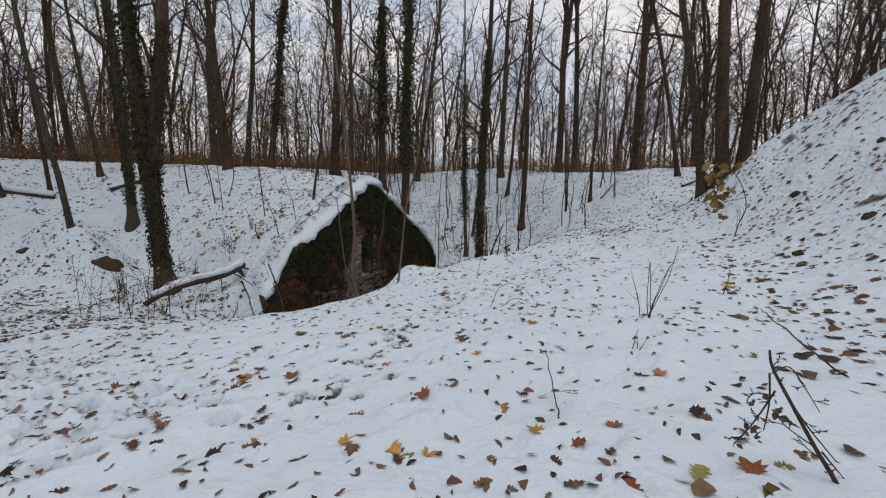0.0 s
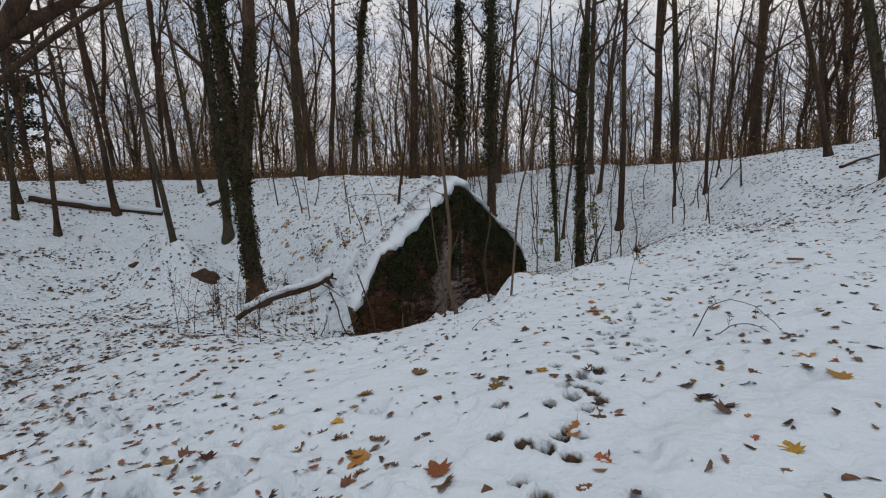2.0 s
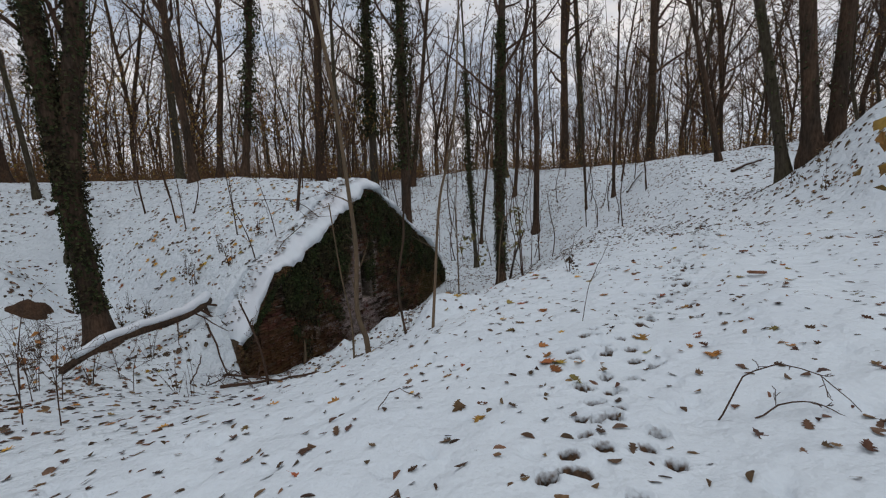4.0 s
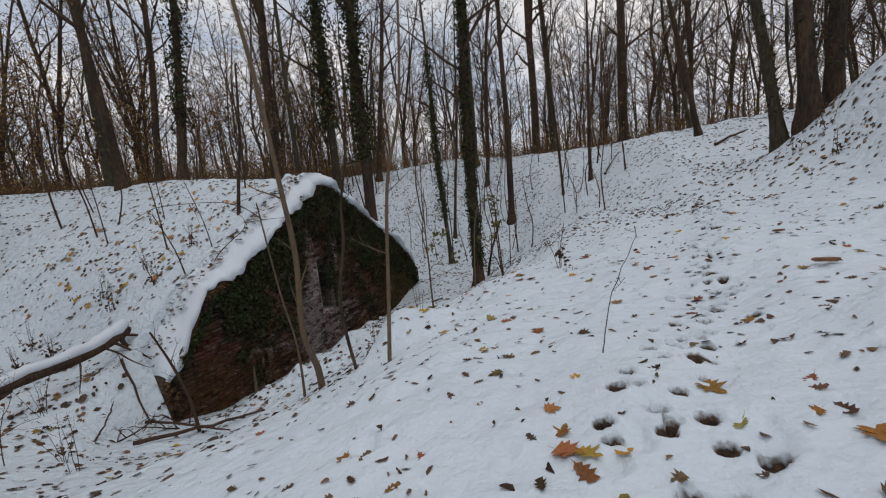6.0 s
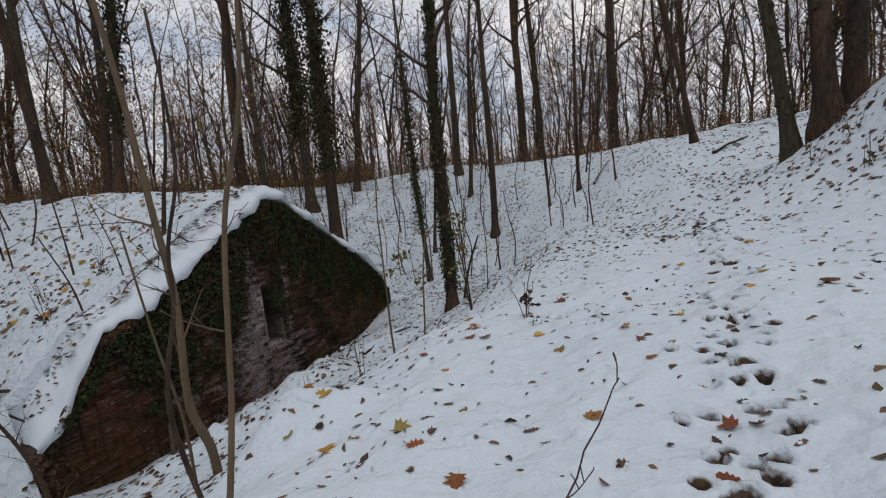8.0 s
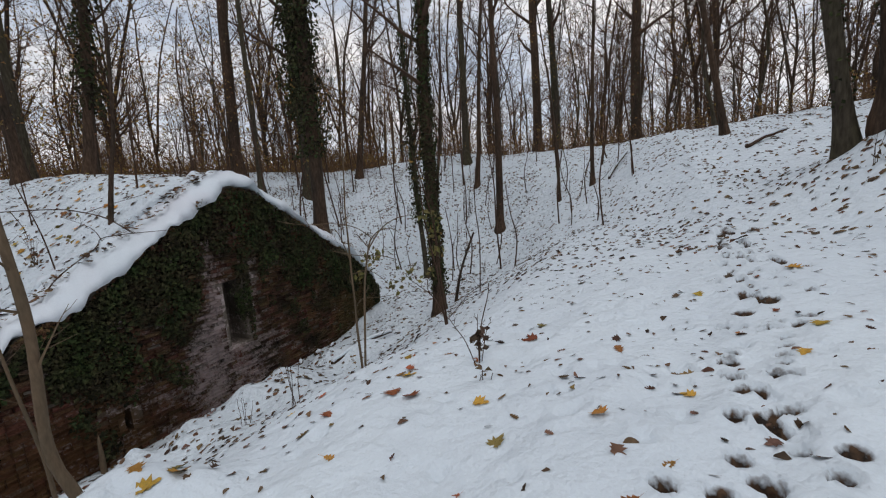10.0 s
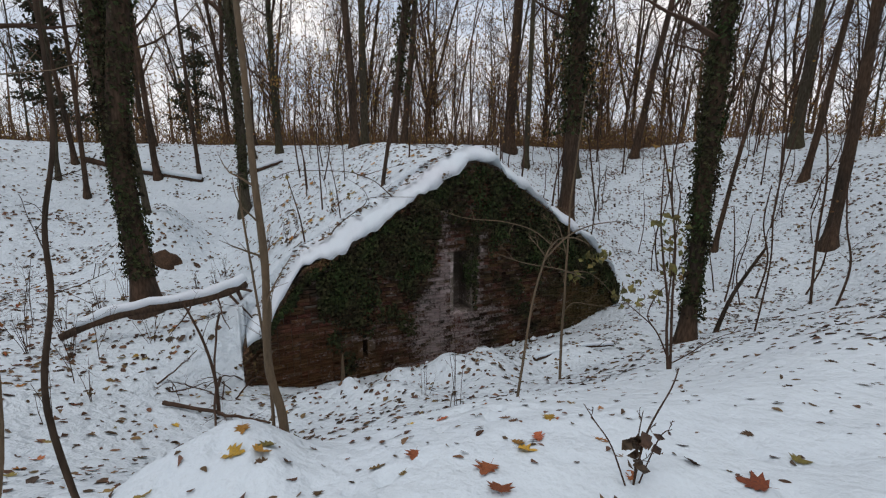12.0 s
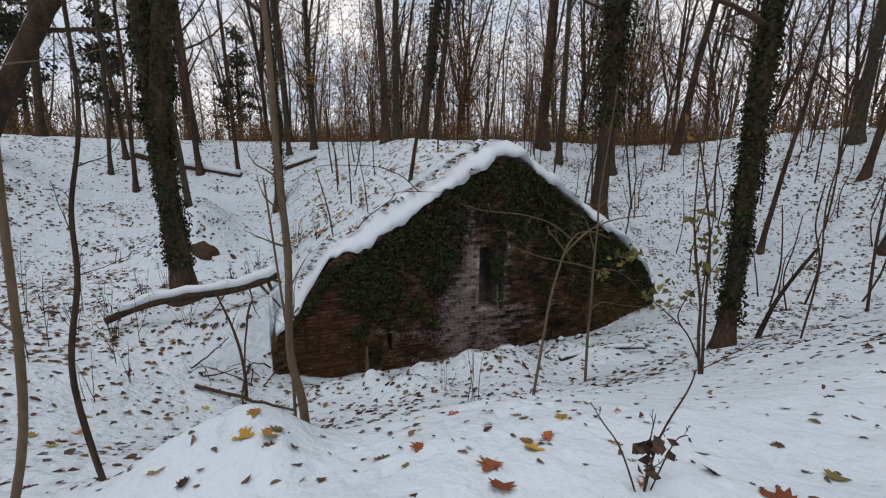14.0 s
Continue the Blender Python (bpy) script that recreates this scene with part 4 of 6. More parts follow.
def trunk_points(rng, height, lean, bend, n=12):
    pts = [Vector((0, 0, -0.35))]
    d = Vector((math.tan(radians(lean[0])), math.tan(radians(lean[1])), 1)).normalized()
    base = d.copy()
    for i in range(n):
        d = (d * 0.7 + base * 0.3 + Vector((rng.gauss(0, bend), rng.gauss(0, bend), 0.0))).normalized()
        pts.append(pts[-1] + d * ((height + 0.35) / n))
    return pts


def refine_base(pts):
    """More rings near the ground, for the root flare."""
    a, b = pts[0], pts[1]
    return [a.lerp(b, t) for t in (0, 0.12, 0.24, 0.36, 0.5, 0.7)] + pts[1:]


def trunk_radii(rng, pts, radius, flare=1.45, top=0.25):
    n = len(pts) - 1
    return [radius * (1 - (1 - top) * i / n) * (1 + (flare - 1) * math.exp(-max(p.z, 0) / 0.25)) * rng.uniform(0.96, 1.04) for i, p in enumerate(pts)]


def ivy_on(rng, pts, radii, low, high, count, shag=0.12, size=(0.05, 0.1)):
    """Ivy leaves all round a stem between two heights."""
    v, f = [], []
    for _ in range(count):
        z = low + (high - low) * rng.random()
        i = max(k for k in range(len(pts)) if pts[k].z <= z or k == 0)
        i = min(i, len(pts) - 2)
        t = max(0.0, min(1.0, (z - pts[i].z) / max(pts[i + 1].z - pts[i].z, 1e-3)))
        c, r = pts[i].lerp(pts[i + 1], t), radii[i] + (radii[i + 1] - radii[i]) * t
        a = rng.uniform(0, 6.283)
        clump = 0.5 + 0.5 * math.sin(3.1 * z + 2 * a) * math.sin(1.7 * z - a)
        if rng.random() > 0.3 + 0.7 * clump:
            continue
        o = Vector((math.cos(a), math.sin(a), 0))
        add_leaf(v, f, c + o * (r + 0.01 + shag * clump * rng.random() ** 1.5), o + Vector((rng.gauss(0, 0.5), rng.gauss(0, 0.5), rng.gauss(0.4, 0.4))), rng.uniform(*size), rng.uniform(0, 6.283))
    return v, f


def build_tree(seed, height, radius, lean=(0, 0), bend=0.02, crown_from=0.35, limbs=13, bark=None, sides=10, fork=0.0, name="tree", ivy=None, fork_lean=(0, 0), reach=0.22, kids=(5, 4)):
    """A bare broad-leaved tree: trunk, crown and, where it has some, ivy under an Empty at its foot."""
    rng = random.Random(seed)
    root = new(name)
    root.empty_display_size = 0.2
    plain = trunk_points(rng, height, lean, bend)
    pts = refine_base(plain)
    radii = trunk_radii(rng, pts, radius)
    v, f = [], []
    tube(v, f, pts, radii, sides)
    cv, cf = [], []
    if fork:
        p = along(plain, fork)
        r = radius * (1 - 0.75 * fork) * 0.88
        axis = Vector((math.tan(radians(fork_lean[0])), math.tan(radians(fork_lean[1])), 1)) if any(fork_lean) else side_way(rng, Vector((0, 0, 1)), 20)
        limb = wander(rng, p - axis.normalized() * r, axis, height * (1 - fork) * 0.9, 9, 0.04, 0.03)
        tube(v, f, limb, [r * (1 - 0.75 * j / 9) for j in range(10)], sides - 2)
        branches(rng, cv, cf, limb, r, 8, 0.2, height * 0.2, 0, kids=kids)
    branches(rng, cv, cf, plain, radius, limbs, crown_from, height * reach, 0, kids=kids, thin=0.008 if kids == FINE else 0.004)
    mesh_object("trunk", v, f, bark or BARK, root, smooth=True)
    mesh_object("crown", cv, cf, TWIG, root)
    if ivy:
        iv, jf = ivy_on(rng, pts, radii, *ivy)
        if fork:
            lv, lf = ivy_on(rng, limb, [r * (1 - 0.75 * j / 9) for j in range(10)], limb[0].z, limb[0].z + 4, ivy[2] // 3)
            k = len(iv)
            iv += lv
            jf += [tuple(k + a for a in face) for face in lf]
        mesh_object("ivy", iv, jf, IVY, root, label="dark green ivy leaves")
    return root


def plant(ob, x, y, turn=0.0, scale=1.0, sink=0.0):
    ob.matrix_basis = pose(x, y, land_at(x, y) - sink, 0, 0, turn) @ Matrix.Scale(scale, 4)
    return ob


IVY_LABEL = "tall bare tree with an ivy-clad dark trunk in snow"
BARE_LABEL = "tall bare tree with dark furrowed bark in snow"
THIN_LABEL = "slim leaning bare tree with dark bark in snow"
# x, y, trunk radius, height, lean to +x and +y, first limb, fork height, lean of the fork, ivy (from, to, leaves, shag)
NEAR_TREES = [
    (1.32, 16.42, 0.185, 15, 0, 0, 0.34, 0, (0, 0), (0.5, 8.5, 6500, 0.14), IVY_LABEL),
    (-7.6, 10.84, 0.27, 16, -2.6, -1.2, 0.4, 0.21, (8, 3), (0.7, 8, 6200, 0.12), "forked bare tree, its trunk clad in ivy, behind a fallen branch"),
    (-12.0, 15.6, 0.21, 17, -1.5, -0.5, 0.35, 0, (0, 0), (0.8, 9, 3800, 0.12), IVY_LABEL),
    (4.28, 23.46, 0.20, 16, 1, 0, 0.4, 0, (0, 0), None, BARE_LABEL),
    (-1.97, 19.0, 0.26, 18, 0.5, 0, 0.35, 0, (0, 0), (2.5, 10, 5200, 0.6, (0.07, 0.15)), "stout bare tree with ivy high on its trunk"),
    (-5.71, 24.97, 0.16, 16, 1, 0, 0.35, 0, (0, 0), None, BARE_LABEL),
    (-6.92, 25.82, 0.33, 19, 2, 0, 0.4, 0.42, (-9, 0), None, BARE_LABEL),
    (-2.14, 29.5, 0.22, 17, 7, 1, 0.35, 0, (0, 0), None, THIN_LABEL),
    (3.75, 29.0, 0.25, 19, 0, 0, 0.35, 0, (0, 0), None, BARE_LABEL),
    (3.89, 26.82, 0.15, 14, 7, 1, 0.4, 0, (0, 0), None, THIN_LABEL),
    (8.38, 31.5, 0.36, 19, 0, 0, 0.3, 0.4, (6, 0), None, BARE_LABEL),
    (9.6, 31.5, 0.3, 18, -1.5, 0, 0.3, 0, (0, 0), (1, 8, 1500, 0.3), IVY_LABEL),
    (7.58, 21.87, 0.105, 11, 2.0, 0, 0.3, 0, (0, 0), None, THIN_LABEL),
    (6.47, 22.3, 0.07, 8, -4, 0, 0.3, 0, (0, 0), None, THIN_LABEL),
    (1.11, 22.3, 0.13, 13, -2, 0, 0.35, 0, (0, 0), (2.0, 9, 3000, 0.35, (0.06, 0.13)), IVY_LABEL),
    (12.3, 27.5, 0.34, 18, -1, 0, 0.25, 0.3, (4, 0), (0.5, 5, 500, 0.2), BARE_LABEL),
    (10.5, 18.9, 0.13, 14, -12, 1, 0.3, 0.45, (-18, 0), None, THIN_LABEL),
    (8.05, 12.98, 0.17, 14, -9, 1, 0.3, 0, (0, 0), (0.6, 4, 300, 0.06), "leaning bare tree with a rusty foot beside its neighbours"),
    (8.3, 12.55, 0.24, 16, -6, 0, 0.3, 0, (0, 0), (1.0, 5, 350, 0.06), "thick bare tree at the foot of the snowy bank"),
    (8.9, 12.65, 0.22, 16, 0, 0, 0.3, 0, (0, 0), (0.8, 5, 350, 0.06), "thick bare tree at the foot of the snowy bank"),
    (-4.1, 26.5, 0.31, 19, 0.8, 0, 0.3, 0, (0, 0), (3.5, 11, 4800, 0.9, (0.1, 0.2)), IVY_LABEL),
    (-9.9, 18.85, 0.2, 17, -3, 0, 0.3, 0, (0, 0), None, BARE_LABEL),
    (-7.91, 18.6, 0.17, 16, 9, 1.5, 0.3, 0.4, (14, 0), (1.5, 9, 2200, 0.5, (0.08, 0.17)), IVY_LABEL),
    (-14.95, 17.9, 0.12, 13, -5, 0, 0.3, 0, (0, 0), None, THIN_LABEL),
    (-15.9, 14.6, 0.14, 14, -5.5, -2, 0.3, 0.5, (-12, 0), None, THIN_LABEL),
    (-17.74, 12.74, 0.11, 12, -3.4, -1, 0.3, 0, (0, 0), None, THIN_LABEL),
    (-14.6, 18.9, 0.17, 15, 0.5, 0.5, 0.35, 0, (0, 0), (1, 8, 1500, 0.08), IVY_LABEL),
    (-11.1, 23.1, 0.2, 16, 3.6, 2.9, 0.3, 0, (0, 0), None, BARE_LABEL),
    (-15.92, 12.41, 0.10, 12, 1.8, 1.4, 0.3, 0, (0, 0), None, THIN_LABEL),
    (-16.96, 12.0, 0.09, 12, 3.5, 3, 0.3, 0, (0, 0), None, THIN_LABEL),
    (-18.6, 15.7, 0.11, 13, -3, -2, 0.3, 0, (0, 0), None, THIN_LABEL),
    (-21.0, 10.9, 0.2, 15, 2, 1.7, 0.3, 0, (0, 0), None, BARE_LABEL),
    (-14.2, 7.81, 0.10, 11, 8, 3, 0.4, 0, (0, 0), None, THIN_LABEL),
    (-13.8, 8.22, 0.115, 12, 3, 1, 0.45, 0, (0, 0), (0.5, 5, 250, 0.05), THIN_LABEL),
    (1.56, 24.24, 0.10, 11, 5, 2, 0.3, 0, (0, 0), None, THIN_LABEL),
    (-12.0, 21.5, 0.22, 17, 3, 0, 0.3, 0, (0, 0), None, BARE_LABEL),
    (-17.5, 19.5, 0.2, 17, -2, 0, 0.3, 0, (0, 0), None, BARE_LABEL),
    (-15.1, 15.7, 0.10, 12, -4, -1, 0.35, 0, (0, 0), None, THIN_LABEL),
]
for n, (x, y, r, h, lx, ly, cf, fk, fl, iv, words) in enumerate(NEAR_TREES):
    far = math.hypot(x, y - 6) > 17
    plant(tagged(build_tree(100 + n, h, r, (lx, ly), 0.02, cf, 12, BARK_GREEN if n % 3 == 2 else BARK, 14 if not far else 9, fk, "tree", iv, fl), words, "tree"), x, y)


def leaning_tree():
    """The old leaning trunk over the path with snow along its upper side, and a thinner bent stem before it."""
    rng = random.Random(301)
    root = new("leaning_tree")
    base = Vector((-17.6, 9.0, 0))
    base.z = land_at(base.x, base.y)
    pts = [Vector((0, 0, -0.4)), Vector((0.1, 0.1, 0.5)), Vector((0.9, 0.55, 1.6)), Vector((2.0, 1.2, 3.1)), Vector((3.2, 1.9, 4.7)), Vector((4.0, 2.5, 6.6)), Vector((4.4, 2.9, 9.0)), Vector((5.2, 3.3, 11.5))]
    fine = [along(pts, i / 28) for i in range(29)]
    radii = [0.36 * (1 - 0.68 * i / 28) * rng.uniform(0.95, 1.05) for i in range(29)]
    v, f = [], []
    tube(v, f, fine, radii, 14)
    limb = wander(rng, fine[14], Vector((0.75, 0.6, 0.75)), 5.5, 8, 0.07, 0.02)
    tube(v, f, limb, [0.22 * (1 - 0.7 * j / 8) for j in range(9)], 10)
    cv, cf = [], []
    branches(rng, cv, cf, fine, 0.3, 12, 0.45, 3.2, 0)
    branches(rng, cv, cf, limb, 0.2, 7, 0.3, 2.2, 0)
    mesh_object("trunk", v, f, BARK, root, smooth=True)
    mesh_object("crown", cv, cf, TWIG, root)
    sv, sf = [], []
    top = [p + Vector((-0.66, -0.38, 0.65)) * radii[i] * 0.95 for i, p in enumerate(fine[5:19], 5)]
    tube(sv, sf, top, [0.13 * rng.uniform(0.85, 1.1) * (1 - 0.03 * k) for k in range(len(top))], 8)
    mesh_object("snow_layer", sv, sf, SNOW_CAP, root, smooth=True, label="white snow lying on the trunk")
    root.matrix_basis = Matrix.Translation(base)
    return tagged(root, "old leaning tree with snow along its trunk over the path", "tree")


leaning_tree()


def twig_parts(rng, pts, radius, n, start, length, spread, mat, root):
    """Side twigs, each with its own finer twigs, as parts; returns all their corners."""
    every = []
    for i in range(n):
        a, b = start + (1 - start) * i / n, start + (1 - start) * (i + 1) / n
        v, f = [], []
        branches(rng, v, f, [along(pts, a + (b - a) * k / 3) for k in range(4)], radius * (1.1 - 0.5 * a), 1, 0.0, length * (1.1 - 0.6 * a), 1, spread, 4, (3, 3), 0.002)
        mesh_object("twig", v, f, mat, root)
        every += v
    return every


def bent_stem(points, radius, seed, words, mat, twigs=6, twig_len=0.5, at=None, name="sapling", leaves=0, taper=0.45):
    """A young bent stem along the given local points, with side twigs."""
    rng = random.Random(seed)
    root = new(name)
    ctrl = [Vector(p) for p in points]
    n = 6 * (len(ctrl) - 1)
    pts = []
    for i in range(n + 1):
        t = i / n * (len(ctrl) - 1)
        k = min(int(t), len(ctrl) - 2)
        u = t - k
        p0, p1, p2, p3 = ctrl[max(k - 1, 0)], ctrl[k], ctrl[k + 1], ctrl[min(k + 2, len(ctrl) - 1)]
        pts.append(0.5 * ((2 * p1) + (p2 - p0) * u + (2 * p0 - 5 * p1 + 4 * p2 - p3) * u * u + (3 * p1 - p0 - 3 * p2 + p3) * u ** 3))
    v, f = [], []
    tube(v, f, pts, [radius * (1 - (1 - taper) * i / n) * rng.uniform(0.95, 1.05) for i in range(n + 1)], 8)
    mesh_object("stem", v, f, mat, root, smooth=True)
    tv = twig_parts(rng, pts, radius, twigs, 0.35, twig_len, 50, mat, root)
    if leaves:
        lv, lf = [], []
        for _ in range(leaves):
            c = Vector(rng.choice(tv)) if tv else along(pts, rng.uniform(0.4, 1))
            add_leaf(lv, lf, c + Vector((rng.gauss(0, 0.03), rng.gauss(0, 0.03), -0.03)), Vector((rng.gauss(0, 1), rng.gauss(0, 1), rng.gauss(0.5, 0.6))), rng.uniform(0.06, 0.11), rng.uniform(0, 6.28))
        mesh_object("leaves", lv, lf, GOLD, root, label="last yellow leaves")
    x, y = at
    root.matrix_basis = pose(x, y, land_at(x, y))
    return tagged(root, words, "sapling")


# the saplings that stand between the bench and the gable
bent_stem([(0, 0, -0.3), (-0.02, 0.0, 0.3), (-0.14, -0.04, 0.9), (-0.08, -0.02, 2.0), (-0.13, -0.03, 3.0), (-0.26, 0.02, 4.6), (-0.5, 0.0, 6.6)], 0.055, 401, "light-barked sapling with a curved foot before the brick gable", BARK_LIGHT, 9, 0.8, (-2.2, 10.1))
bent_stem([(0, 0, -0.3), (0.08, 0.2, 0.5), (0.2, 0.27, 1.6), (0.42, 0.3, 2.5), (0.6, 0.35, 4.6)], 0.021, 402, "thin straight grey-brown sapling on the snowy slope", BARK_LIGHT, 7, 0.6, (-0.97, 7.67))
bent_stem([(0, 0, -0.3), (-0.10, -0.08, 0.7), (0.0, 0.0, 1.35), (0.03, 0.02, 1.75), (0.13, 0.1, 2.3), (0.12, 0.1, 3.2)], 0.019, 404, "thin wavy sapling on the slope beside the hollow", BARK, 6, 0.5, (-1.28, 8.21))
def smooth_line(points, each=5):
    """Points along a soft curve through the given ones."""
    c = [Vector(p) for p in points]
    out = []
    for k in range(len(c) - 1):
        p0, p1, p2, p3 = c[max(k - 1, 0)], c[k], c[k + 1], c[min(k + 2, len(c) - 1)]
        for j in range(each):
            u = j / each
            out.append(0.5 * ((2 * p1) + (p2 - p0) * u + (2 * p0 - 5 * p1 + 4 * p2 - p3) * u * u + (3 * p1 - p0 - 3 * p2 + p3) * u ** 3))
    return out + [c[-1]]


def shrub(at, seed, words, stems, mat, leaf_spots=(), leaf_mat=None, leaf_size=(0.06, 0.1), leaf_words="", twigs=3, twig_len=0.25, base=None):
    """Stems as (points, radius at the foot, radius at the tip), each with fine twigs; leaves hang round the given spots (x, y, z, number, reach)."""
    rng = random.Random(seed)
    root = new("shrub")
    for points, r0, r1 in stems:
        pts = smooth_line(points)
        v, f = [], []
        n = len(pts) - 1
        tube(v, f, pts, [r0 + (r1 - r0) * i / n for i in range(n + 1)], 7)
        stem = mesh_object("stem", v, f, mat, root, smooth=True)
        if twigs:
            twig_parts(rng, pts, r0 * 0.8, twigs, 0.3, twig_len, 50, mat, stem)
    for x, y, z, n, reach in leaf_spots:
        v, f = [], []
        for _ in range(n):
            c = Vector((x + rng.gauss(0, reach), y + rng.gauss(0, reach), z + rng.gauss(0, reach)))
            add_leaf(v, f, c, Vector((rng.gauss(0, 1), rng.gauss(0, 1), rng.gauss(0.3, 0.6))), rng.uniform(*leaf_size), rng.uniform(0, 6.28), 0.15)
        mesh_object("leaf_spray", v, f, leaf_mat, root, label=leaf_words, kind="stuff")
    x, y = at
    root.matrix_basis = pose(x, y, land_at(x, y) if base is None else base)
    return tagged(root, words, "shrub")


shrub((0.314, 10.66), 407, "light-barked shrub whose bare rods arch across the gable", [
    ([(0.01, 0, -0.25), (0.06, 0.05, 0.33), (0.11, 0.09, 0.87), (0.18, 0.14, 1.24), (0.22, 0.18, 1.35)], 0.013, 0.008),
    ([(0.22, 0.18, 1.35), (0.09, 0.07, 1.48), (-0.1, -0.08, 1.55), (-0.34, -0.2, 1.57), (-0.54, -0.3, 1.63)], 0.005, 0.002),
    ([(0.18, 0.14, 1.24), (0.31, 0.30, 1.42), (0.45, 0.5, 1.5), (0.62, 0.72, 1.52)], 0.009, 0.003),
    ([(0.44, 0.4, 1.06), (0.29, 0.23, 1.15), (0.05, 0.04, 1.21), (-0.13, -0.1, 1.29)], 0.005, 0.003),
    ([(0.18, 0.15, 1.26), (0.13, 0.1, 1.35), (0.09, 0.04, 1.42)], 0.006, 0.003),
    ([(0.21, 0.17, 1.33), (0.3, 0.1, 1.42), (0.42, 0.1, 1.44), (0.5, 0.15, 1.40)], 0.007, 0.003)], BARK_LIGHT)
shrub((-0.25, 13.85), 406, "slender sapling with last green and yellow leaves before the gable's end", [
    ([(-0.01, 0, -0.2), (-0.02, -0.02, 0.68), (-0.01, -0.01, 1.23), (-0.01, -0.01, 1.77), (0.0, 0.0, 2.45), (0.0, 0.0, 2.86), (0.05, 0.05, 3.6), (0.1, 0.1, 4.4)], 0.024, 0.009),
    ([(0.0, 0.0, 1.16), (0.12, 0.09, 1.28), (0.36, 0.28, 1.23), (0.66, 0.53, 1.19)], 0.009, 0.004),
    ([(0.0, 0.0, 1.77), (0.25, 0.2, 1.77), (0.46, 0.37, 1.59), (0.65, 0.52, 1.32)], 0.008, 0.004),
    ([(-0.01, -0.01, 2.03), (-0.11, -0.09, 2.45), (-0.19, -0.15, 2.62)], 0.01, 0.005)], BARK_LIGHT,
    [(0.1, 0.1, 1.7, 9, 0.06), (0.3, 0.25, 1.95, 14, 0.10), (0.42, 0.35, 2.05, 10, 0.08), (0.62, 0.5, 1.35, 5, 0.05), (0.8, 0.65, 1.45, 12, 0.12)], LEAF_GREEN, (0.09, 0.15), "olive-green and yellow leaves", 4, 0.5)
shrub((1.33, 12.9), 405, "thin forked shrub with drooping olive leaves on the slope", [
    ([(0, 0, -0.2), (-0.07, -0.05, 0.4), (-0.09, -0.07, 0.79), (-0.16, -0.13, 1.23), (-0.22, -0.18, 1.66), (-0.24, -0.19, 2.01), (-0.25, -0.2, 2.52)], 0.019, 0.005),
    ([(-0.04, -0.03, 0.13), (-0.18, -0.14, 0.47), (-0.37, -0.29, 0.7), (-0.52, -0.42, 0.86)], 0.011, 0.004),
    ([(-0.09, -0.07, 0.79), (-0.08, -0.06, 1.42), (-0.07, -0.05, 1.78)], 0.009, 0.004),
    ([(-0.03, -0.02, 0.03), (0.12, 0.1, 0.13), (0.4, 0.32, 0.34), (0.62, 0.5, 0.42)], 0.008, 0.003),
    ([(-0.18, -0.14, 0.47), (-0.27, -0.21, 0.66), (-0.19, -0.16, 0.92), (-0.06, -0.05, 1.05)], 0.008, 0.004)], TWIG,
    [(-0.2, -0.16, 1.45, 9, 0.05), (-0.1, -0.08, 1.2, 10, 0.05), (-0.06, -0.05, 1.5, 8, 0.05), (-0.22, -0.18, 1.72, 7, 0.05), (-0.42, -0.33, 0.95, 9, 0.07), (-0.25, -0.2, 0.9, 4, 0.04), (-0.05, -0.05, 1.75, 6, 0.06)], LEAF_GREEN, (0.07, 0.13), "drooping olive leaves")
shrub((1.39, 9.6), 403, "dark thin rods with withered leaves on the slope's edge", [
    ([(0.02, 0.01, -0.1), (0.05, 0.04, 0.19), (0.08, 0.07, 0.32), (0.14, 0.11, 0.49), (0.16, 0.13, 0.59)], 0.006, 0.003),
    ([(0.02, 0.01, -0.1), (-0.07, -0.05, 0.19), (-0.14, -0.11, 0.33), (-0.19, -0.15, 0.43)], 0.005, 0.002),
    ([(0.03, 0.02, -0.1), (0.11, 0.09, 0.22), (0.16, 0.13, 0.27)], 0.004, 0.002),
    ([(0.03, 0.03, -0.1), (0.03, 0.02, 0.22), (0.04, 0.03, 0.38)], 0.005, 0.002)], TWIG,
    [(0.02, 0.02, 0.17, 16, 0.035), (0.06, 0.05, 0.2, 10, 0.03)], LEAF_DARK, (0.05, 0.09), "curled dark brown leaves", 2, 0.12)
shrub((-5.0, 13.0), 416, "bramble arching over the gable's snowy edge", [
    ([(-0.05, 0, -0.3), (0.02, 0.01, 0.1), (0.24, 0.19, 0.68), (0.7, 0.56, 1.14), (0.84, 0.67, 1.31), (1.5, 1.2, 1.31)], 0.014, 0.005),
    ([(0.79, 0.63, 1.25), (0.71, 0.56, 1.48), (0.45, 0.36, 1.7)], 0.007, 0.003)], TWIG, [(0.5, 0.4, 1.35, 3, 0.06)], LEAF_OLIVE, (0.07, 0.11), "last olive leaves", 3, 0.3, -0.35)
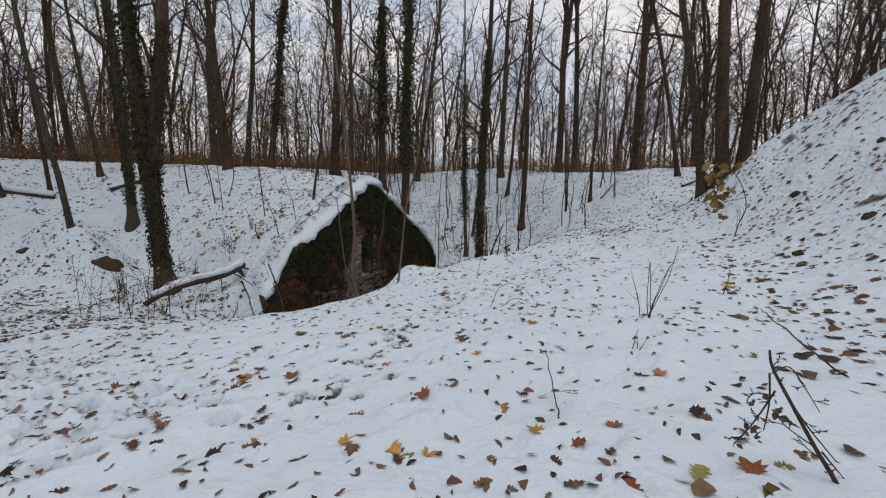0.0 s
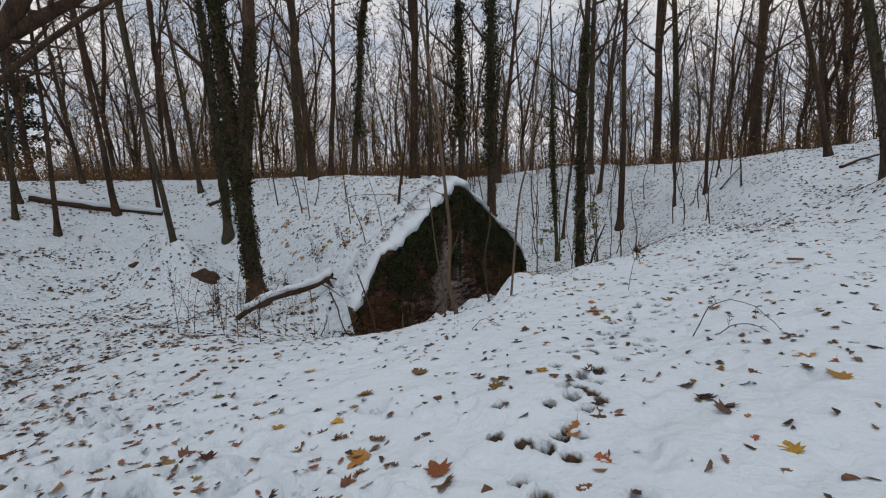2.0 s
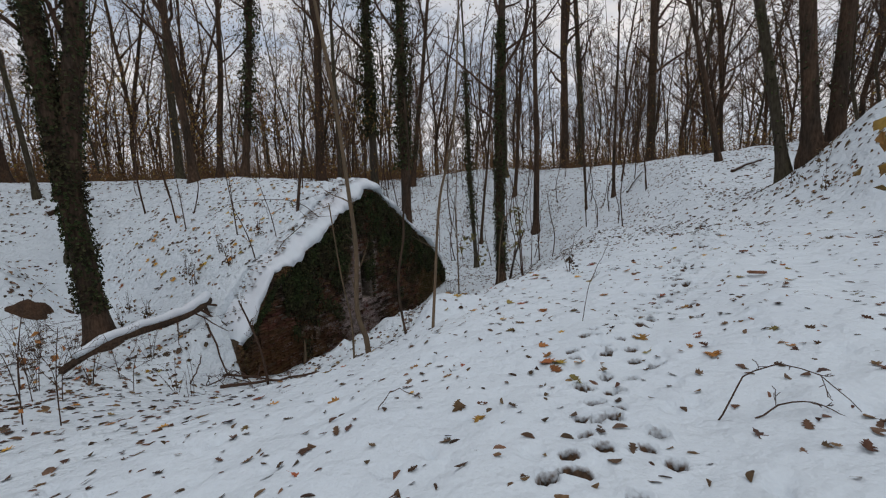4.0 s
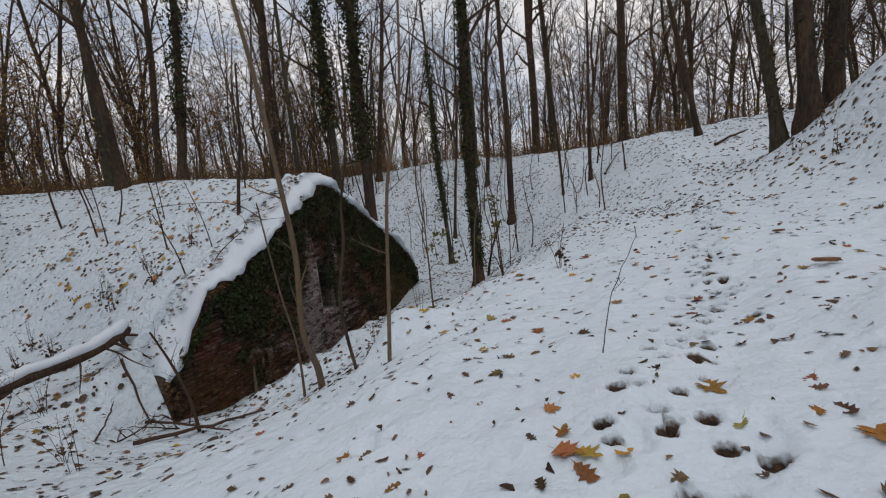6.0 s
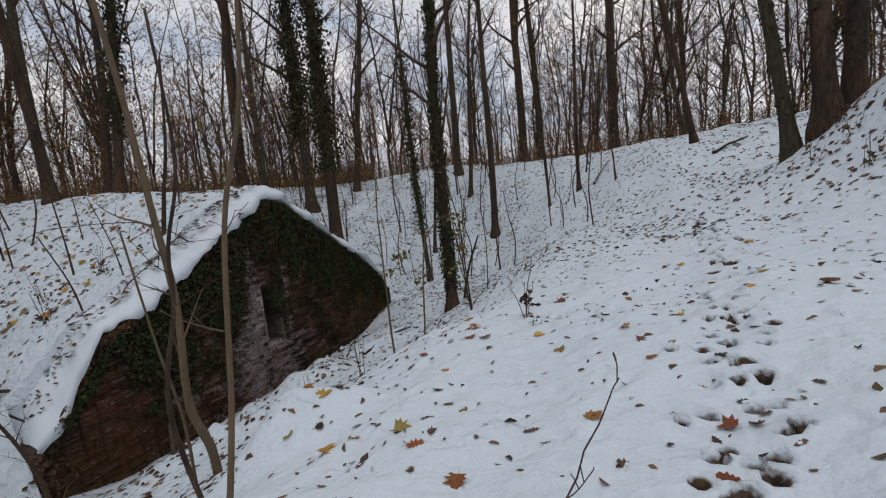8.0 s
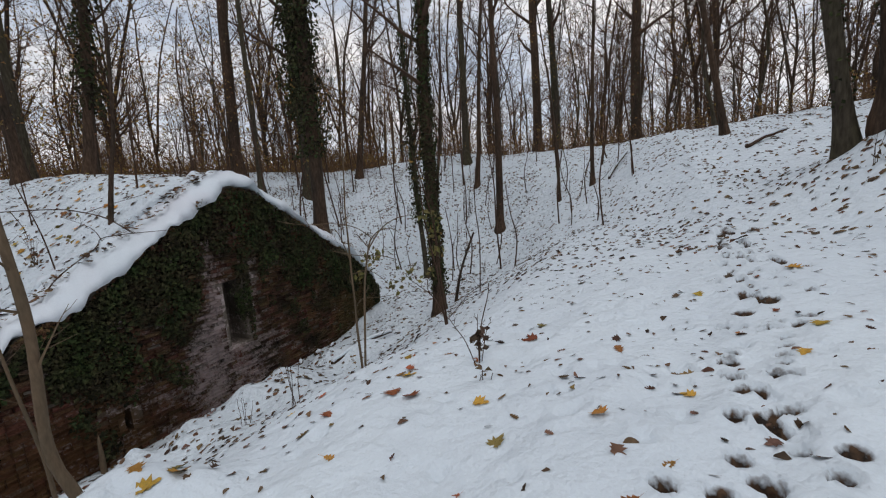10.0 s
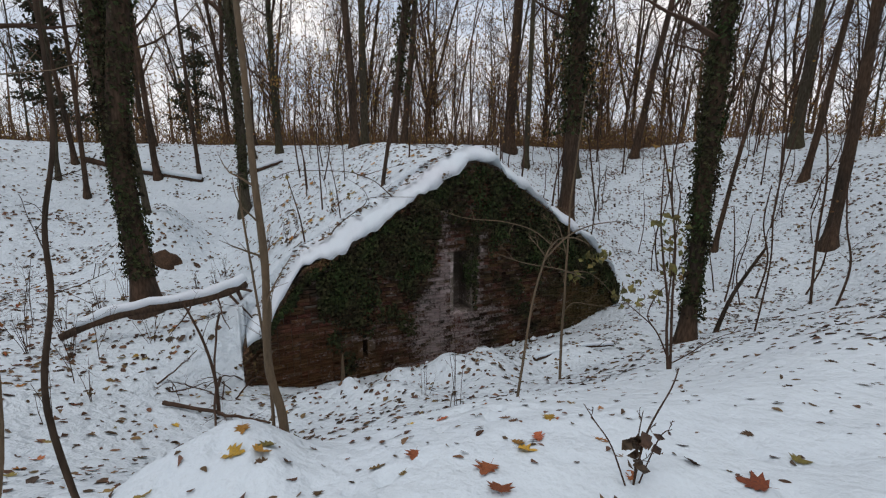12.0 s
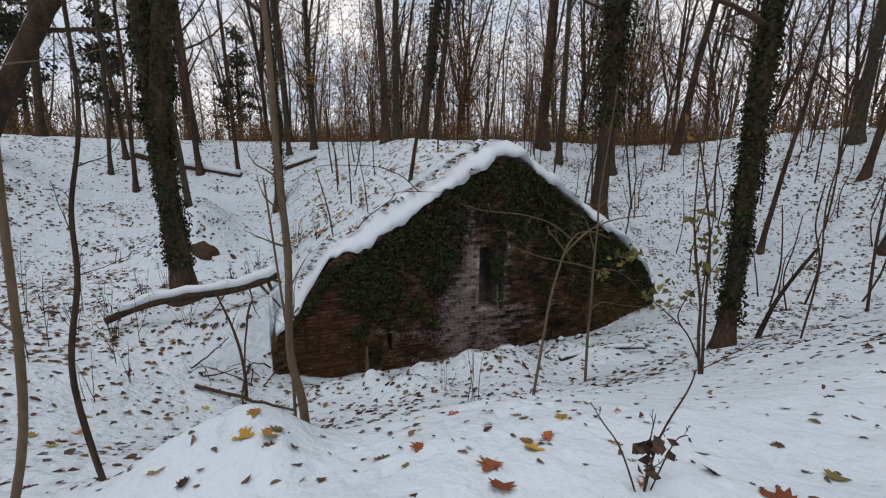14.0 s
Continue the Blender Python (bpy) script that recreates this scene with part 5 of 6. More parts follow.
shrub((-4.3, 13.9), 418, "long bramble rods arching over the snowy mound", [
    ([(0.5, 0.4, 0.25), (0.31, 0.25, 0.37), (0.04, 0.04, 0.69), (-0.18, -0.14, 0.83), (-0.45, -0.36, 0.92), (-0.99, -0.79, 0.94), (-1.35, -1.08, 0.9), (-1.72, -1.38, 0.63)], 0.012, 0.005),
    ([(-0.18, -0.14, 0.83), (0.09, 0.07, 0.94), (0.54, 0.43, 1.09)], 0.007, 0.003),
    ([(-0.85, -0.68, 0.94), (-0.77, -0.62, 0.69), (-0.75, -0.6, 0.49)], 0.006, 0.003),
    ([(0.36, 0.3, 0.35), (0.2, 0.1, 0.55), (0.3, 0.1, 0.62)], 0.005, 0.003)], TWIG, [(-0.3, -0.2, 0.8, 4, 0.1), (-1.4, -1.1, 0.7, 6, 0.15)], LEAF_OLIVE, (0.07, 0.12), "last olive leaves", 3, 0.35, 0.55)
shrub((5.61, 8.01), 419, "bent young maple with large yellow-brown leaves on the bank", [
    ([(0, 0, -0.2), (0.08, 0, 0.23), (0.18, -0.01, 0.53), (0.13, 0, 0.83), (-0.04, 0, 1.13), (-0.28, 0.01, 1.42)], 0.012, 0.005),
    ([(0.14, 0, 0.74), (-0.17, 0.01, 0.67), (-0.43, 0.01, 0.63)], 0.007, 0.003)], TWIG,
    [(-0.38, 0.05, 1.05, 8, 0.10), (-0.5, 0.05, 1.2, 7, 0.09), (-0.25, 0.05, 0.8, 8, 0.10), (-0.38, 0.05, 0.55, 8, 0.10), (-0.2, 0.05, 1.35, 4, 0.08), (-0.55, 0.05, 0.75, 5, 0.08)], GOLD, (0.15, 0.24), "large ochre maple leaves", 2, 0.3)
for k, (x, y, h, lx, ly) in enumerate([(-7.14, 8.07, 1.2, 0.2, 0.1), (-5.12, 6.72, 1.3, 0.15, 0.1), (-4.73, 6.71, 1.0, 0.05, 0.1), (-6.42, 9.65, 0.9, -0.3, 0.1), (-7.52, 9.04, 1.3, 0.1, 0.2), (-6.9, 8.6, 1.1, -0.2, 0.1), (-6.2, 8.3, 0.9, 0.3, 0.0), (-7.9, 8.5, 1.4, -0.15, 0.1), (-8.4, 9.3, 1.3, 0.25, 0.1), (-5.9, 9.2, 0.8, 0.3, -0.1)]):
    shrub((x, y), 470 + k, "thin reddish bramble rods standing in the snow beside the path", [
        ([(0, 0, -0.15), (lx * 0.3, ly * 0.3, h * 0.5), (lx, ly, h)], 0.007, 0.003),
        ([(lx * 0.12, ly * 0.12, h * 0.2), (-lx * 0.8, ly * 0.6, h * 0.55), (-lx * 1.5 - 0.15, ly, h * 0.8)], 0.005, 0.002),
        ([(lx * 0.3, ly * 0.3, h * 0.5), (lx + 0.2, ly - 0.1, h * 0.75), (lx + 0.45, ly - 0.1, h * 0.82)], 0.004, 0.002)], TWIG,
        [(lx * 0.5, ly, h * 0.5, 2 + k % 3, 0.15)], LEAF_BROWN, (0.06, 0.1), "a few russet leaves", 4, 0.55)
bent_stem([(0, 0, -0.15), (0.05, 0.04, 0.5), (0.0, 0.0, 1.2), (0.14, 0.1, 2.3)], 0.045, 408, "sapling growing from the snowy edge of the mound", BARK_LIGHT, 6, 0.7, (-3.95, 14.35))
bent_stem([(0, 0, -0.15), (0.12, 0.1, 0.8), (0.3, 0.2, 1.9), (0.45, 0.3, 3.6)], 0.05, 409, "young tree on the snowy mound behind the gable", BARK, 7, 0.8, (-4.75, 14.6))
bent_stem([(0, 0, -0.2), (-0.06, -0.04, 0.8), (-0.1, -0.08, 1.6), (-0.3, -0.1, 2.6)], 0.017, 410, "thin bare shrub stem on the hollow's slope", TWIG, 9, 0.6, (1.34, 12.9), leaves=12)
bent_stem([(0, 0, -0.2), (0.1, 0.1, 1.2), (0.05, 0.05, 2.4), (0.3, 0.2, 4.0)], 0.016, 411, "thin bare shrub stem on the hollow's slope", TWIG, 5, 0.5, (2.33, 16.4))
bent_stem([(0, 0, -0.2), (-0.08, 0.05, 0.5), (-0.2, 0.0, 1.1), (-0.32, -0.15, 1.7)], 0.030, 412, "dead forked branch stuck upright beside the log", TWIG, 6, 0.6, (-4.2, 10.34))
bent_stem([(0, 0, -0.3), (0.5, 0.2, 1.1), (1.25, 0.5, 3.0), (1.9, 0.8, 4.2), (3.6, 1.6, 5.7), (5.6, 2.4, 6.6)], 0.08, 413, "bent reddish young tree arching over the path", BARK, 9, 1.1, (-11.3, 6.2))
bent_stem([(0, 0, -0.2), (0.25, 0.15, 0.8), (0.7, 0.4, 1.8)], 0.05, 414, "curved sapling stem behind the ivy-clad tree", BARK, 5, 0.5, (1.75, 17.3))
for k, (x, y, h, lx, ly) in enumerate([(-5.0, 13.6, 1.5, -0.35, 0.0), (-5.3, 12.9, 1.3, -0.4, -0.05), (-6.3, 14.2, 1.8, -0.2, 0.1), (-7.0, 15.6, 2.2, -0.1, 0.0), (-8.4, 15.4, 2.4, -0.2, 0.0), (-4.9, 15.8, 2.0, 0.15, 0.1), (-3.9, 16.3, 2.4, 0.2, 0.1), (-3.2, 17.4, 2.6, 0.1, 0.0)]):
    bent_stem([(0, 0, -0.15), (lx * 0.3, ly * 0.3, h * 0.4), (lx, ly, h)], 0.014 + 0.004 * (k % 3), 430 + k, "thin dark sapling growing from the snowy mound", TWIG, 6, 0.5, (x, y), leaves=6 * (k % 2))

bent_stem([(0, 0, -0.15), (-0.2, -0.16, 0.75), (-0.53, -0.43, 1.44)], 0.016, 415, "thin dark stem rooted on the gable's snowy shoulder", TWIG, 9, 0.9, (-4.86, 12.62))
bent_stem([(0, 0, -0.2), (0.02, 0.0, 0.8), (-0.1, 0.0, 1.7), (-0.2, -0.05, 3.0)], 0.022, 417, "thin sapling beside the curved sapling's foot", BARK_LIGHT, 5, 0.5, (-2.5, 10.15))
# saplings of the slopes
rng = random.Random(6)
SAPLINGS = []
for k in range(7):
    h = (2.2, 3.0, 1.6, 4.2, 2.6, 5.5, 1.2)[k]
    pts = [(0, 0, -0.2)] + [(0.12 * math.sin(j * 1.7 + k), 0.1 * math.cos(j * 1.3 + 2 * k) - 0.1, h * j / 3) for j in (1, 2, 3)]
    SAPLINGS.append(bent_stem(pts, 0.010 + 0.005 * h, 450 + k, "thin bare sapling standing in the snow", TWIG, 7, 0.28 * h, (0, 0), leaves=10 if k in (3, 5) else 0))
count = 0
while count < 105:
    s, q = rng.uniform(9, 27), rng.uniform(-9, 8)
    x, y = (float(c) for c in to_xy(s, q))
    if (s < 17.6 and q > -0.8) or (s < 13.5 and q > -4) or math.hypot(x - 1.3, y - 16.4) < 0.8:
        continue
    m = pose(x, y, land_at(x, y), rng.gauss(0, 4), rng.gauss(0, 4), rng.uniform(0, 360)) @ Matrix.Scale(rng.uniform(0.7, 1.25), 4)
    k = SAPLINGS[count % 7]
    if count < 7:
        k.matrix_basis = m
    else:
        copy_thing(k, m).scale = m.to_scale()
    count += 1
for o in list(scene.objects):
    if o.get("label") == "thin bare sapling standing in the snow":
        o["group"] = "saplings of the slope"

# the wood on the rim and beyond
rng = random.Random(5)
KINDS = [build_tree(200 + k, h, r, (rng.uniform(-5, 5), rng.uniform(-5, 5)), 0.085, c, l, [BARK, BARK_GREEN][k % 2], 7, fk, reach=0.30, kids=FINE) for k, (h, r, c, l, fk) in enumerate(
    [(17, 0.15, 0.14, 20, 0.22), (15, 0.105, 0.12, 20, 0), (18, 0.18, 0.14, 20, 0.2), (12, 0.062, 0.10, 18, 0.3), (14, 0.09, 0.12, 20, 0.15), (10, 0.048, 0.08, 16, 0), (11, 0.056, 0.10, 18, 0.2)])]
for k in KINDS:
    tagged(k, "bare dark-barked woodland tree beyond the snowy rim", "tree", group="woodland trees")
placed = [(t[0], t[1]) for t in NEAR_TREES]
count = 0
while count < 219:
    if count < 212:
        a, d = ((rng.uniform(12, 60), rng.uniform(29, 50)), (rng.uniform(-78, -35), rng.uniform(17, 44)), (rng.uniform(-38, 36), rng.uniform(25, 50)))[count % 5] if count % 5 < 3 else (rng.uniform(-75, 112), rng.uniform(26, 64))
    else:
        a, d = rng.uniform(115, 285), rng.uniform(14, 50)
    x, y = 1 - d * math.sin(radians(a)), 7 + d * math.cos(radians(a))
    s, q = (float(c) for c in to_sq(x, y))
    if any(math.hypot(x - u, y - w) < 1.3 for u, w in placed) or (count < 212 and land_at(x, y) < 2.2):
        continue
    placed.append((x, y))
    k = KINDS[count % 7]
    m = pose(x, y, land_at(x, y), 0, 0, rng.uniform(0, 360)) @ Matrix.Scale(rng.uniform(0.8, 1.2), 4)
    if count < 7:
        k.matrix_basis = m
    else:
        copy_thing(k, m).scale = m.to_scale()
    count += 1


def thicket():
    """Brown undergrowth beyond the rim: forked rods with a few last leaves."""
    rng = random.Random(71)
    v, f, lv, lf = [], [], [], []
    for _ in range(9200):
        a, d = (rng.uniform(5, 62), 24 + 30 * rng.random()) if rng.random() < 0.3 else (rng.uniform(-72, 108), 22 + 46 * rng.random() ** 1.15)
        x, y = 1 - d * math.sin(radians(a)), 7 + d * math.cos(radians(a))
        z = land_at(x, y)
        if z < 2.3:
            continue
        patch = 0.6 + 0.4 * math.sin(a * 0.31) * math.sin(a * 0.13 + d * 0.2)
        h = rng.uniform(0.8, 4.0) * (1.25 if d > 30 else 0.6) * patch
        p0 = Vector((x, y, z - 0.1))
        p1 = p0 + Vector((rng.gauss(0, 0.3), rng.gauss(0, 0.3), h * 0.5))
        p2 = p1 + Vector((rng.gauss(0, 0.5), rng.gauss(0, 0.5), h * 0.5))
        r = 0.006 + 0.00045 * d
        tube(v, f, [p0, p1, p2], [r, r * 0.75, r * 0.35], 3)
        for _ in range(4):
            q0 = p0.lerp(p1, rng.uniform(0.4, 1)) if rng.random() < 0.5 else p1.lerp(p2, rng.random())
            tube(v, f, [q0, q0 + Vector((rng.gauss(0, 0.4), rng.gauss(0, 0.4), rng.uniform(0.1, 0.5))) * (0.4 + 0.25 * h)], [r * 0.55, r * 0.25], 3)
        if rng.random() < 0.8:
            for _ in range(5):
                c = p1.lerp(p2, rng.random()) + Vector((rng.gauss(0, 0.25), rng.gauss(0, 0.25), rng.gauss(0, 0.2)))
                add_leaf(lv, lf, c, Vector((rng.gauss(0, 1), rng.gauss(0, 1), rng.gauss(0, 0.6))), rng.uniform(0.08, 0.16), rng.uniform(0, 6.28))
    tagged(mesh_object("undergrowth", v, f, FAR_TWIG, kind="stuff"), "dense brown bare undergrowth beyond the snowy rim", "undergrowth")
    tagged(mesh_object("undergrowth_leaves", lv, lf, GOLD, kind="stuff"), "withered yellow-brown leaves hanging in the undergrowth", "leaves")


thicket()


def far_wood():
    """The closing line of far woodland."""
    rng = random.Random(72)
    v, f = [], []
    for _ in range(260):
        a, d = rng.uniform(-85, 120), rng.uniform(60, 115)
        x, y = 1 - d * math.sin(radians(a)), 7 + d * math.cos(radians(a))
        h = rng.uniform(12, 22)
        pts = wander(rng, Vector((x, y, 2.6)), Vector((rng.gauss(0, 0.05), rng.gauss(0, 0.05), 1)), h, 5, 0.03)
        tube(v, f, pts, [rng.uniform(0.12, 0.26) * (1 - 0.17 * j) for j in range(6)], 4)
        for _ in range(34):
            t = rng.uniform(0.12, 1)
            p = along(pts, min(t, 0.99))
            b = wander(rng, p, side_way(rng, Vector((0, 0, 1)), rng.uniform(25, 65)), h * 0.22 * (1.2 - t * 0.7), 2, 0.2, 0.1)
            tube(v, f, b, [0.05, 0.035, 0.02], 3)
            for _ in range(2):
                c = wander(rng, along(b, rng.uniform(0.3, 0.9)), side_way(rng, (b[-1] - b[0]).normalized(), 45), h * 0.09, 1, 0.2, 0.1)
                tube(v, f, c, [0.03, 0.015], 3)
    return mesh_object("far_woods", v, f, FAR_TWIG, kind="stuff")


tagged(far_wood(), "hazy line of bare far woodland", "woods")


def golden_leaves():
    """Last yellow leaves that hang among the stems on the rim."""
    rng = random.Random(73)
    v, f = [], []
    for k in range(860):
        high = k >= 260
        a, d = (rng.uniform(-60, 75), rng.uniform(17, 34)) if k < 80 or 260 <= k < 620 else (rng.uniform(8, 55), rng.uniform(17, 34))
        c = Vector((1 - d * math.sin(radians(a)), 7 + d * math.cos(radians(a)), 0))
        c.z = land_at(c.x, c.y) + (rng.uniform(3, 13) if high else rng.uniform(1.2, 5))
        if land_at(c.x, c.y) < 0.5:
            continue
        for _ in range(rng.randint(12, 40)):
            p = c + Vector((rng.gauss(0, 0.6), rng.gauss(0, 0.6), rng.gauss(0, 0.35)))
            add_leaf(v, f, p, Vector((rng.gauss(0, 1), rng.gauss(0, 1), rng.gauss(0.3, 0.6))), rng.uniform(0.07, 0.14), rng.uniform(0, 6.28))
    return mesh_object("hanging_leaves", v, f, GOLD, kind="stuff")


tagged(golden_leaves(), "sparse yellow leaves still hanging on young stems", "leaves")


def pine(seed, height):
    """A dark evergreen with layered tufts of needles."""
    rng = random.Random(seed)
    root = new("pine_tree")
    v, f = [], []
    pts = trunk_points(rng, height, (rng.uniform(-2, 2), 0), 0.02)
    tube(v, f, pts, [0.22 * (1 - 0.06 * i) for i in range(len(pts))], 8)
    mesh_object("trunk", v, f, BARK, root, smooth=True)
    bv, bf, nv, nf = [], [], [], []
    for i in range(34):
        t = rng.uniform(0.22, 0.98)
        limb = wander(rng, along(pts, t), side_way(rng, Vector((0, 0, 1)), rng.uniform(70, 100)), height * 0.24 * (1.15 - t), 4, 0.12)
        tube(bv, bf, limb, [0.05, 0.04, 0.03, 0.02, 0.01], 3)
        for _ in range(60):
            c = along(limb, rng.uniform(0.25, 0.99)) + Vector((rng.gauss(0, 0.28), rng.gauss(0, 0.28), rng.gauss(0.05, 0.16)))
            add_leaf(nv, nf, c, Vector((rng.gauss(0, 1), rng.gauss(0, 1), rng.gauss(0.4, 0.8))), rng.uniform(0.14, 0.34), rng.uniform(0, 6.28))
    mesh_object("limbs", bv, bf, BARK, root, kind="stuff", label="bare brown limbs")
    mesh_object("needles", nv, nf, NEEDLE, root, label="dark green needle tufts")
    return tagged(root, "dark evergreen pine standing far off in the wood", "tree", group="far pines")


for k, (x, y) in enumerate([(-33, 16), (-38, 21), (-29, 11), (-41, 13), (-36, 26)]):
    plant(pine(700 + k, 9 + 1.3 * (k % 3)), x, y)


# ---- the fallen branch beside the mound ----
def snowy_log():
    rng = random.Random(501)
    root = new("fallen_branch")
    a, b = Vector((-7.17, 9.39, -1.06)), Vector((-6.07, 12.0, -0.76))
    pts = []
    for i in range(15):
        t = i / 14
        p = a.lerp(b, t)
        p.z += 0.05 * math.sin(t * 6.0) - 0.16 * (1 - t) ** 4 + 0.06 * t * t
        p.x += 0.14 * math.sin(t * 3.0) - 0.06 * math.sin(t * 7)
        pts.append(p)
    v, f = [], []
    tube(v, f, pts, [0.085 * (0.75 + 0.5 * i / 14) * rng.uniform(0.93, 1.07) for i in range(15)], 10)
    mesh_object("branch", v, f, BARK, root, smooth=True)
    sv, sf = [], []
    tube(sv, sf, [p + Vector((0.0, 0.0, 0.11 + 0.02 * math.sin(2.3 * k))) for k, p in enumerate(pts[1:], 1)], [0.088 * rng.uniform(0.85, 1.15) * (0.8 + 0.035 * k) for k in range(14)], 10)
    mesh_object("snow_layer", sv, sf, SNOW_CAP, root, smooth=True, label="white snow lying on the branch")
    for way, at, ln, r in ((Vector((0.2, 0.5, -0.9)), 13, 0.55, 0.05), (Vector((0.7, 0.3, -0.5)), 12, 0.9, 0.03), (Vector((0.9, -0.2, -0.3)), 11, 1.0, 0.02), (Vector((0.5, -0.6, -0.5)), 9, 0.8, 0.018), (Vector((0.8, 0.6, -0.35)), 13, 1.3, 0.03)):
        tv, tf = [], []
        w = wander(rng, pts[at], way, ln, 5, 0.14)
        tube(tv, tf, w, [r * (1 - 0.14 * j) for j in range(6)], 6)
        branches(rng, tv, tf, w, r, 4, 0.2, ln * 0.5, 1, 50, 4, (3, 3), 0.003)
        mesh_object("side_branch", tv, tf, TWIG, root)
    return tagged(root, "dark fallen branch capped with snow beside the mound", "branch")


snowy_log()


def ground_branch(points, radius, seed, words, snow=0.0, twigs=3):
    """A dead branch lying on the snow along (x, y, height above the snow) points."""
    rng = random.Random(seed)
    root = new("dead_branch")
    ctrl = [Vector((x, y, land_at(x, y) + h)) for x, y, h in points]
    mid = [a.lerp(b, t) for a, b in zip(ctrl, ctrl[1:]) for t in (0.25, 0.75)]
    ctrl = [ctrl[0]] + mid + [ctrl[-1]]
    pts = [along(ctrl, i / 12) + Vector((rng.gauss(0, 0.006), rng.gauss(0, 0.006), rng.gauss(0, 0.006))) for i in range(13)]
    v, f = [], []
    tube(v, f, pts, [radius * (1 - 0.05 * i) for i in range(13)], 7)
    mesh_object("branch", v, f, TWIG, root, smooth=True)
    if twigs:
        twig_parts(rng, pts, radius, twigs, 0.25, (ctrl[-1] - ctrl[0]).length * 0.35, 45, TWIG, root)
    if snow:
        sv, sf = [], []
        tube(sv, sf, [p + Vector((0, 0, radius * 0.9)) for p in pts], [snow * rng.uniform(0.8, 1.1) for _ in pts], 8)
        mesh_object("snow_layer", sv, sf, SNOW_CAP, root, smooth=True, label="white snow lying on the wood")
    return tagged(root, words, "branch")


ground_branch([(-17.8, 13.1, 0.05), (-16.5, 14.3, 0.07), (-15.0, 15.7, 0.04)], 0.16, 511, "thick fallen trunk lying on the snowy rim", 0.12, 0)
ground_branch([(-13.9, 17.0, 0.08), (-13.0, 17.9, 0.1)], 0.10, 512, "short fallen log half covered with snow", 0.07, 0)
ground_branch([(7.9, 21.2, 0.06), (8.4, 21.7, 0.12), (9.0, 22.0, 0.18)], 0.05, 513, "fallen branch lying against a thin tree", 0.02, 4)
ground_branch([(9.6, 17.0, 0.05), (10.3, 17.3, 0.1), (11.0, 17.4, 0.12)], 0.06, 514, "dark fallen branch on the rim of the slope", 0.03, 2)
ground_branch([(-4.9, 9.9, 0.03), (-4.2, 10.3, 0.06), (-3.3, 10.6, 0.02)], 0.035, 515, "dark dead branch lying on the hollow floor", 0.0, 6)
ground_branch([(-5.4, 11.0, 0.1), (-4.6, 10.5, 0.12), (-3.6, 10.0, 0.04)], 0.028, 516, "thin dead branch lying beside the gable's foot", 0.0, 7)
ground_branch([(-6.0, 11.6, -0.1), (-5.7, 11.2, 0.3), (-5.2, 10.8, 0.15)], 0.03, 517, "broken dead branch under the snowy mound", 0.0, 6)
ground_branch([(-1.0, 14.6, 0.06), (-0.4, 15.4, 0.14), (0.1, 16.0, 0.05)], 0.05, 518, "old plank-like branch before the gable", 0.04, 1)

# branches and dry stalks in the foreground
shrub((1.43, 1.43), 521, "broken dry shrub with hanging dead leaves in the snow", [
    ([(0.17, -0.03, -0.2), (0.07, 0, -0.02), (-0.02, 0, 0.11), (-0.14, 0, 0.3), (-0.22, 0, 0.43), (-0.24, 0, 0.5)], 0.010, 0.004),
    ([(-0.22, 0, 0.41), (-0.15, 0.01, 0.43), (-0.07, 0.02, 0.34), (0.0, 0.02, 0.24)], 0.003, 0.0015),
    ([(-0.2, 0, 0.32), (-0.29, -0.02, 0.34), (-0.32, -0.02, 0.31)], 0.003, 0.0015),
    ([(-0.2, 0, 0.34), (-0.25, 0.02, 0.2), (-0.31, 0.03, 0.1)], 0.004, 0.002),
    ([(-0.17, 0, 0.34), (-0.08, -0.02, 0.21), (0.04, -0.03, 0.07)], 0.004, 0.002),
    ([(-0.23, 0, 0.41), (-0.2, 0.02, 0.28), (-0.2, 0.03, 0.16)], 0.004, 0.002),
    ([(-0.02, 0, 0.11), (-0.12, 0.02, 0.18), (-0.16, 0.03, 0.23)], 0.003, 0.0015),
    ([(0.01, 0, 0.09), (0.08, 0.02, 0.02), (0.13, 0.03, -0.03)], 0.004, 0.002)], TWIG,
    [(-0.27, 0.02, 0.16, 7, 0.025), (-0.16, 0.02, 0.22, 7, 0.03), (-0.2, 0.02, 0.27, 6, 0.03), (-0.30, 0.02, 0.1, 4, 0.015)], LITTER_DARK, (0.02, 0.045), "shrivelled dark leaves", 3, 0.10)
drop_leaf(random.Random(9), "maple", 1.22, 1.50, 0.11, 0.02)
drop_leaf(random.Random(3), "maple", -0.55, 8.72, 0.13, 0.015)
ground_branch([(2.28, 2.2, 0.0), (2.12, 2.5, 0.22), (2.06, 2.6, 0.30)], 0.006, 522, "thin dry twig bent over the snow", 0.0, 0)
ground_branch([(0.48, 6.45, 0.0), (0.55, 6.43, 0.4), (0.73, 6.42, 0.72)], 0.004, 523, "thin bare twig standing in the snow", 0.0, 2)
ground_branch([(0.57, 1.91, 0.01), (0.60, 2.1, 0.05), (0.62, 2.45, 0.22)], 0.005, 525, "thin grass-like twig in the snow", 0.0, 1)
ground_branch([(0.5, 4.62, -0.02), (0.57, 4.58, 0.2), (0.66, 4.54, 0.27), (0.82, 4.47, 0.24), (0.97, 4.38, 0.02)], 0.0045, 526, "dry twig arched over the snow", 0.0, 3)
ground_branch([(0.62, 4.55, 0.0), (0.81, 4.48, 0.09), (0.92, 4.4, 0.0)], 0.0045, 527, "dry twig lying on the snow", 0.0, 4)
